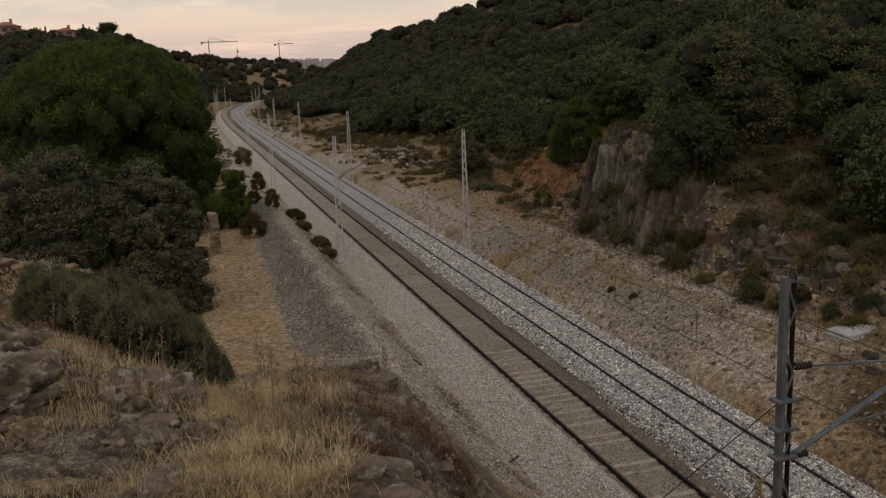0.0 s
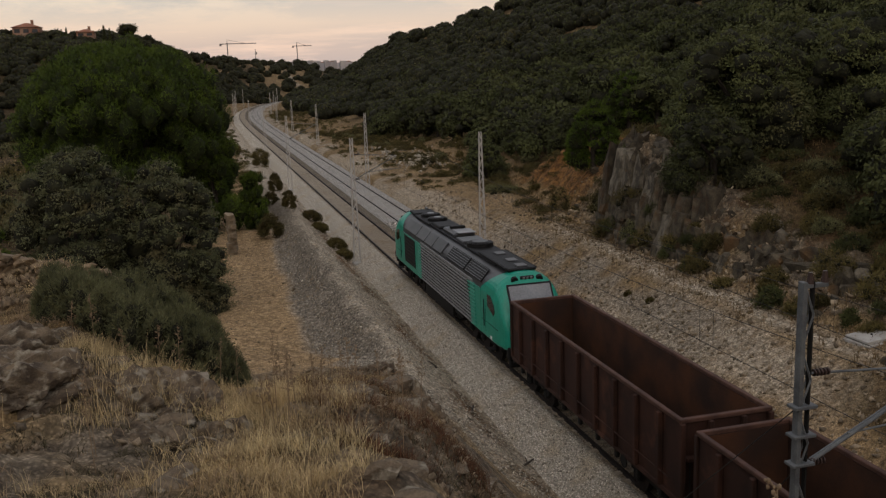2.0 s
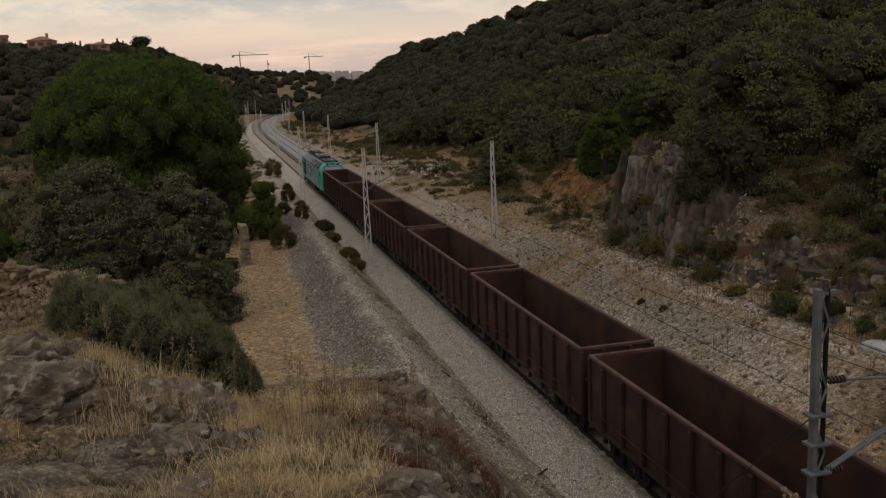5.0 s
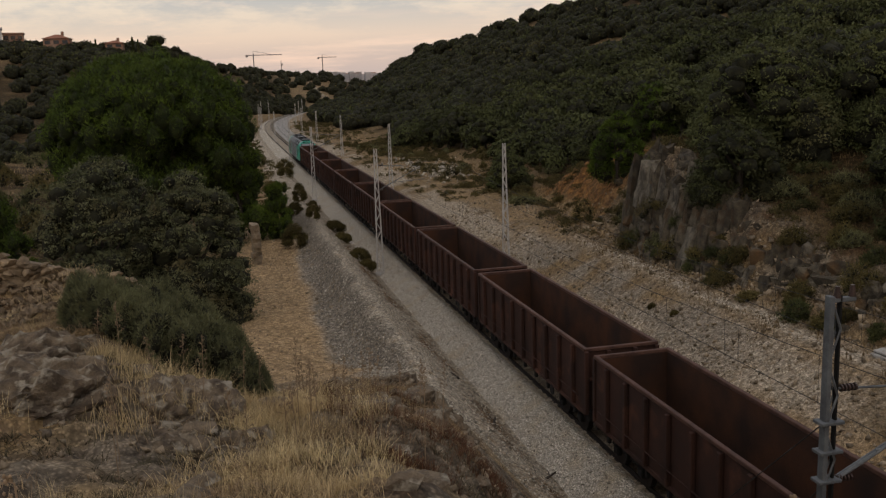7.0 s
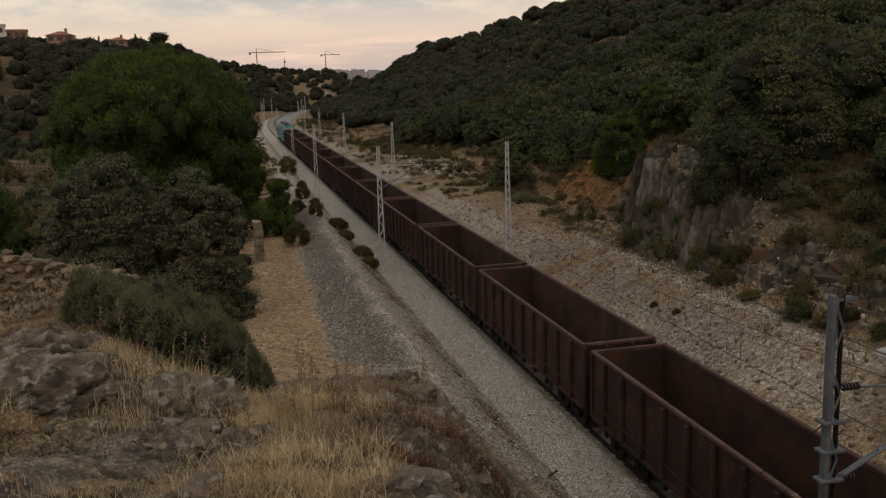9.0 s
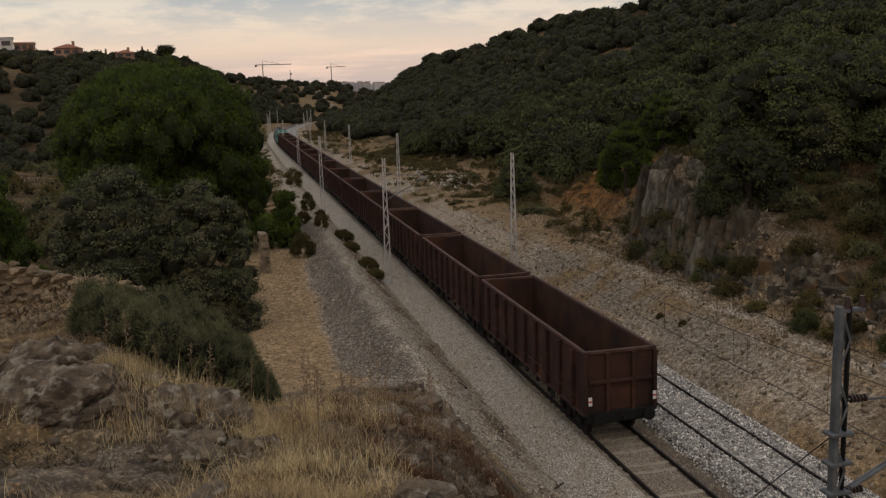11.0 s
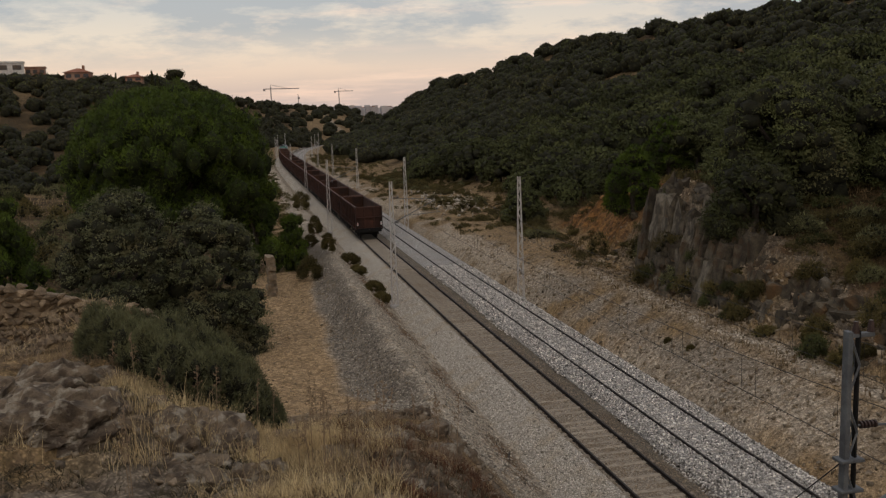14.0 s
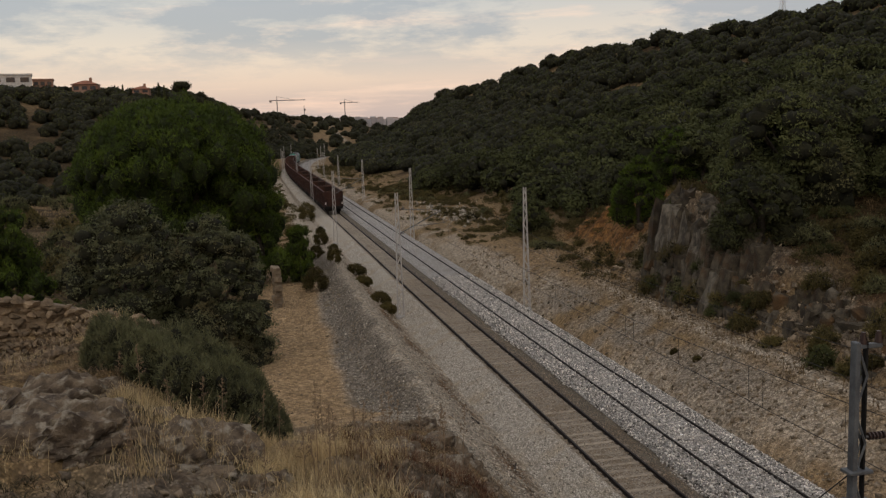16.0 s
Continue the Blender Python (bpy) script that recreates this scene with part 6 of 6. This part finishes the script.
# concrete cover on the bench
slab = thing("concrete_cover", pose(25.0, 28.8, stand(25.0, 28.8, 0.12), 0, -4, 4), "pale concrete cover slab on the bench", "slab")
part("cover", box((1.5, 1.2, 0.14), (0, 0, 0.05), (0, 0, 0), 0.02), M_CONCRETE, slab)
part("curb", box((1.65, 1.35, 0.3), (0, 0, -0.17), (0, 0, 0), 0.02), M_CONCRETE, slab)
part("lifting_eye", rod((0, 0, 0.1), (0, 0, 0.17), 0.04, 8), M_FRAME, slab)
# small white notice on a stake
sign = thing("notice_board", pose(38.0, 44.7, stand(38.0, 44.7), 0, 0, -50), "small white notice board on a stake", "sign")
part("stake", rod((0, 0, -0.2), (0, 0, 1.3), 0.03, 6), M_FRAME, sign)
part("board", box((0.42, 0.03, 0.26), (0, -0.03, 1.25), (0, 0, 0), 0.005), M_WHITE, sign)
# dead wood beside the left track
for k, (x, y, a) in enumerate(((9.35, 31.6, 68), (9.9, 27.2, 40), (9.2, 37.0, 95))):
    b = rod((-0.5, 0, 0.08), (0.5, 0, 0.05), 0.05, 7, 0.03)
    add_rod(b, (0.1, 0, 0.07), (0.35, 0.25, 0.15), 0.025, 6, 0.012)
    o = tagged(part("fallen_branch", b, M_BARK), "dark fallen branch in the ditch", "branch", "fallen branches")
    o.matrix_basis = pose(x, y, stand(x, y, 0.0), 0, 0, a)
RK = np.random.default_rng(44)
for i in range(70):
    a, d = radians(RK.uniform(-12, 20)), RK.uniform(4.5, 26)
    x, y = d * math.sin(a), d * math.cos(a)
    if x < 6.8 and math.hypot(x + 0.9, y - 12) > 1.7:
        k = RK.uniform(0.10, 0.34) * (0.6 + d / 20)
        single_rock(x, y, (k * RK.uniform(1, 1.6), k, k * RK.uniform(0.4, 0.8)), i + 60.3)


# ---------------------------------------------------------------- cantilevers and wires
def cantilever(x, y, z0, reach, rise, big=False):
    t = thing("cantilever_bracket", pose(x, y, 0), "galvanised tubular bracket with insulators, fixed to the mast", "bracket", "overhead line brackets")
    r = 0.035 if big else 0.03
    part("diagonal_tube", rod((0.15, 0, z0), (reach, 0, z0 + rise), r, 8), M_GALV, t)
    part("second_tube", rod((0.15, 0.09, z0 - 0.02), (reach, 0.09, z0 + rise - 0.02), r * 0.8, 8), M_GALV, t)
    part("top_tube", rod((0.15, 0, z0 + rise + 0.25), (reach - 0.2, 0, z0 + rise + 0.05), r * 0.7, 8), M_GALV, t)
    part("registration_arm", rod((1.0, 0, z0 + rise * 0.32), (reach + 0.3, 0, z0 + rise * 0.42), r * 0.6, 8), M_GALV, t)
    for zz in (z0 + 0.04, z0 + rise + 0.25):
        bm = bmesh.new()
        for k in range(5):
            add_rod(bm, (0.2 + 0.07 * k, 0, zz), (0.23 + 0.07 * k, 0, zz), 0.07, 10)
        part("insulator", bm, M_INSUL, t)
    return t


cantilever(10.1, 13.25, 5.45, 3.2, 1.5, True)
for my in (62.5, 106.2):
    cantilever(10.3, my, 5.3, 3.2, 1.5)


def wire(points, r, label, name="overhead_wire"):
    t = tagged(new(name), label, "wire", "overhead wires")
    t.empty_display_size = 0.2
    for k, (a, b) in enumerate(zip(points, points[1:])):
        part("span", rod(a, b, r, 5), M_WIRE, t)
    return t


def sagging(x0, y0, z0, x1, y1, z1, sag, n=10):
    out = []
    for i in range(n + 1):
        u = i / n
        out.append((x0 + (x1 - x0) * u, y0 + (y1 - y0) * u, z0 + (z1 - z0) * u - sag * 4 * u * (1 - u)))
    return out


for cx, which in ((TRACK_L, "older"), (TRACK_R, "newer")):
    top = wire(sagging(cx, 13.25, 6.45, cx, 62.5, 6.45, 0.80, 16), 0.010, "messenger wire over the %s track" % which)
    wire(sagging(cx, 13.25, 5.06, cx, 62.5, 5.0, 0.04, 6), 0.010, "contact wire over the %s track" % which)
    for i in range(1, 12):
        for off in (-0.35, 0.35):
            y = 13.25 + 49.25 * i / 12 + off
            u = (y - 13.25) / 49.25
            part("dropper", rod((cx, y, 6.45 - 0.80 * 4 * u * (1 - u)), (cx, y, 5.02), 0.006, 4), M_WIRE, top)
    wire(sagging(cx, -35, 6.45, cx, 13.25, 6.45, 0.8, 8), 0.010, "messenger wire over the %s track" % which)
    wire(sagging(cx, -35, 5.0, cx, 13.25, 5.06, 0.04, 4), 0.010, "contact wire over the %s track" % which)
wire([(10.1, 13.3, 6.6), (9.9, 20.2, 0.0)], 0.012, "stay wire from the mast to the ground", "stay_wire")
wire([(10.1, 13.3, 5.4), (9.9, 17.6, 0.0)], 0.012, "stay wire from the mast to the ground", "stay_wire")
# fittings on the near mast
fit_ = thing("mast_head_fitting", pose(10.1, 13.25, 8.72), "insulators and clamps at the mast head", "fitting")
part("arm", box((0.5, 0.1, 0.08), (0.15, 0, 0.1), (0, 0, 0), 0.01), M_GALV, fit_)
for k in range(2):
    part("head_insulator", rod((0.05 + 0.3 * k, 0, 0.14), (0.05 + 0.3 * k, 0, 0.34), 0.07, 10, 0.04), M_INSUL, fit_)
for z in (5.5, 6.05, 6.6):
    c = tagged(part("mast_clamp", box((0.46, 0.28, 0.06), (0, 0, 0), (0, 0, 0), 0.01), M_GALV), "steel clamp band round the mast", "clamp", "mast clamps")
    c.matrix_basis = pose(10.1, 13.25, z)


# ---------------------------------------------------------------- far off: cranes, houses, town, pylon
M_CRANE = mat("crane_steel", (0.33, 0.31, 0.31), 0.7, 0.2)
M_WALL_W = mat("far_white_render", (0.62, 0.60, 0.56), 0.9, 0, (0.5, 0.48, 0.45), 0.3, 2, 0)
M_WALL_B = mat("far_brick", (0.33, 0.22, 0.16), 0.9, 0, (0.26, 0.13, 0.085), 0.3, 2, 0)
M_ROOF = mat("far_clay_roof", (0.30, 0.13, 0.08), 0.9, 0, (0.22, 0.10, 0.06), 0.3, 2, 0)
M_WINDOW = mat("far_window_glass", (0.05, 0.055, 0.065), 0.2, 0)
M_TOWN = mat("far_town_render", (0.55, 0.52, 0.51), 0.9, 0, (0.42, 0.40, 0.41), 0.05, 1, 0, per_object=0.25)


def tower_crane(x, y, z, h, jib, back, turn, k):
    t = thing("tower_crane", pose(x, y, z, 0, 0, turn), "distant tower crane over the ridge", "crane", "tower cranes")
    part("tower", box((k, k, h), (0, 0, h / 2)), M_CRANE, t)
    part("jib", box((jib, k * 0.7, k * 0.8), (jib / 2, 0, h - k)), M_CRANE, t)
    part("counter_jib", box((back, k * 0.7, k * 0.8), (-back / 2, 0, h - k)), M_CRANE, t)
    part("apex", box((k * 0.8, k * 0.8, k * 4), (0, 0, h + k * 1.2), (0, 0, 0), 0, 0.3), M_CRANE, t)
    part("counterweight", box((k * 2.2, k, k * 1.8), (-back + k, 0, h - k * 2)), M_CRANE, t)
    part("tie_bar", rod((0, 0, h + k * 3), (jib * 0.6, 0, h - k * 0.6), k * 0.15, 4), M_CRANE, t)


tower_crane(28.3, 699.4, 10.0, 25.5, 21.0, 5.5, 0, 0.75)
tower_crane(101.0, 894.3, 8.0, 30.0, 14.0, 4.5, 0, 0.8)
tower_crane(-21.0, 900.0, 10.0, 26.0, 22.0, 5.0, 0, 0.5)
mast_ = thing("radio_mast", pose(48.2, 698.3, 12.0), "distant radio mast on the ridge", "mast")
part("pole", rod((0, 0, 0), (0, 0, 18.5), 0.45, 6, 0.25), M_CRANE, mast_)
part("dish", box((1.4, 1.0, 1.6), (0.4, 0, 15.5), (0, 0, 0), 0.3), M_CRANE, mast_)


def house(name, x, y, z, w, d, h, wall, label, flat=True, floors=2, bays=4, turn=0):
    t = thing(name, pose(x, y, z, 0, 0, turn), label, "building", "houses on the ridge")
    part("wall", box((w, d, h + 9), (0, 0, h / 2 - 4.5)), wall, t)
    if flat:
        part("roof", box((w + 0.6, d + 0.6, 0.5), (0, 0, h + 0.2)), wall, t)
    else:
        bm = bmesh.new()
        add_box(bm, (w + 1, d + 1, h * 0.55), (0, 0, h * 1.27), (0, 0, 0), 0, 0.12)
        r = part("roof", bm, M_ROOF, t, "clay tile roof")
        part("chimney", box((0.8, 0.8, 1.6), (w * 0.2, 0, h * 1.6)), wall, r)
    for f in range(floors):
        for b in range(bays):
            part("window", box((w / bays * 0.62, 0.1, h / floors * 0.45), (-w / 2 + w * (b + 0.5) / bays, -d / 2 - 0.04, h * (f + 0.55) / floors)), M_WINDOW, t)
    return t


house("white_building", -71.5, 322.0, 26.4, 12.5, 10, 6.6, M_WALL_W, "white modern building on the ridge", True, 2, 3, 12)
house("brick_house", -64.0, 334.0, 26.8, 6.2, 7, 5.2, M_WALL_B, "brown brick house on the ridge", True, 2, 3, 8)
house("tiled_house", -49.5, 328.0, 27.4, 8.0, 7, 2.6, M_WALL_B, "low house with a clay tile roof on the ridge", False, 1, 3, 0)
house("tiled_house", -32.0, 330.0, 26.4, 5.5, 6, 1.8, M_WALL_B, "low house with a clay tile roof on the ridge", False, 1, 2, 0)
RT = np.random.default_rng(8)
for i in range(46):
    x = 105 + i * 3.6 + RT.normal(0, 2)
    yy = 1390 + RT.normal(0, 18)
    w_, h_ = RT.uniform(4, 9), RT.uniform(2, 5.5)
    z_ = np.interp(x, (105, 190, 280), (24.0, 23.0, 18.5))
    t = thing("town_block", pose(x, yy, z_), "distant pale town block on the skyline", "building", "town on the skyline")
    part("wall", box((w_, 10, h_ + 12), (0, 0, h_ / 2 - 6)), M_TOWN, t)
    part("roof", box((w_ + 0.6, 10.5, 0.7), (0, 0, h_ + 0.3)), M_ROOF if i % 3 == 0 else M_TOWN, t)
pylon = thing("power_pylon", pose(140.5, 218.8, 30.0), "thin lattice power pylon on the hilltop", "pylon")
for sx in (-1, 1):
    for sy in (-1, 1):
        part("leg", rod((sx * 0.9, sy * 0.9, 0), (sx * 0.25, sy * 0.25, 16), 0.06, 4), M_MAST_FAR, pylon)
for i in range(8):
    w0 = 0.9 - 0.65 * i / 8
    part("brace", rod((-w0, -w0, i * 2.0), (w0 * 0.92, -w0, i * 2.0 + 2.0), 0.045, 4), M_MAST_FAR, pylon)
    part("brace", rod((w0, -w0, i * 2.0), (-w0 * 0.92, -w0, i * 2.0 + 2.0), 0.045, 4), M_MAST_FAR, pylon)
for i, (x, y, z, w, h) in enumerate(((-26.3, 329, 24.0, 2.0, 6.5), (-24.5, 329, 24.0, 1.6, 5.5), (-38.0, 329, 25.0, 1.5, 5.0), (-39.5, 329, 25, 1.3, 4.4))):
    tree_from("cypress", pose(x, y, z), "dark slender cypress on the ridge", "tree", [(0, 0, h * (0.15 + 0.1 * k), w * 0.32 * (1.15 - k * 0.11), w * 0.32 * (1.15 - k * 0.11), h * 0.11) for k in range(8)],
              900, 0.22, M_OAK, h, 0.1, w, 700 + i, "cypresses")
tree_from("ridge_pine", pose(-18.9, 329.5, 24.0), "lone pine on the ridge", "tree", moved(oak_blobs(np.random.default_rng(5), 5.2, 3.0, 9, 0.2), 0, 0, 3.4), 1200, 0.25, M_OAK, 5.5, 0.2, 3.0, 710)


motions()
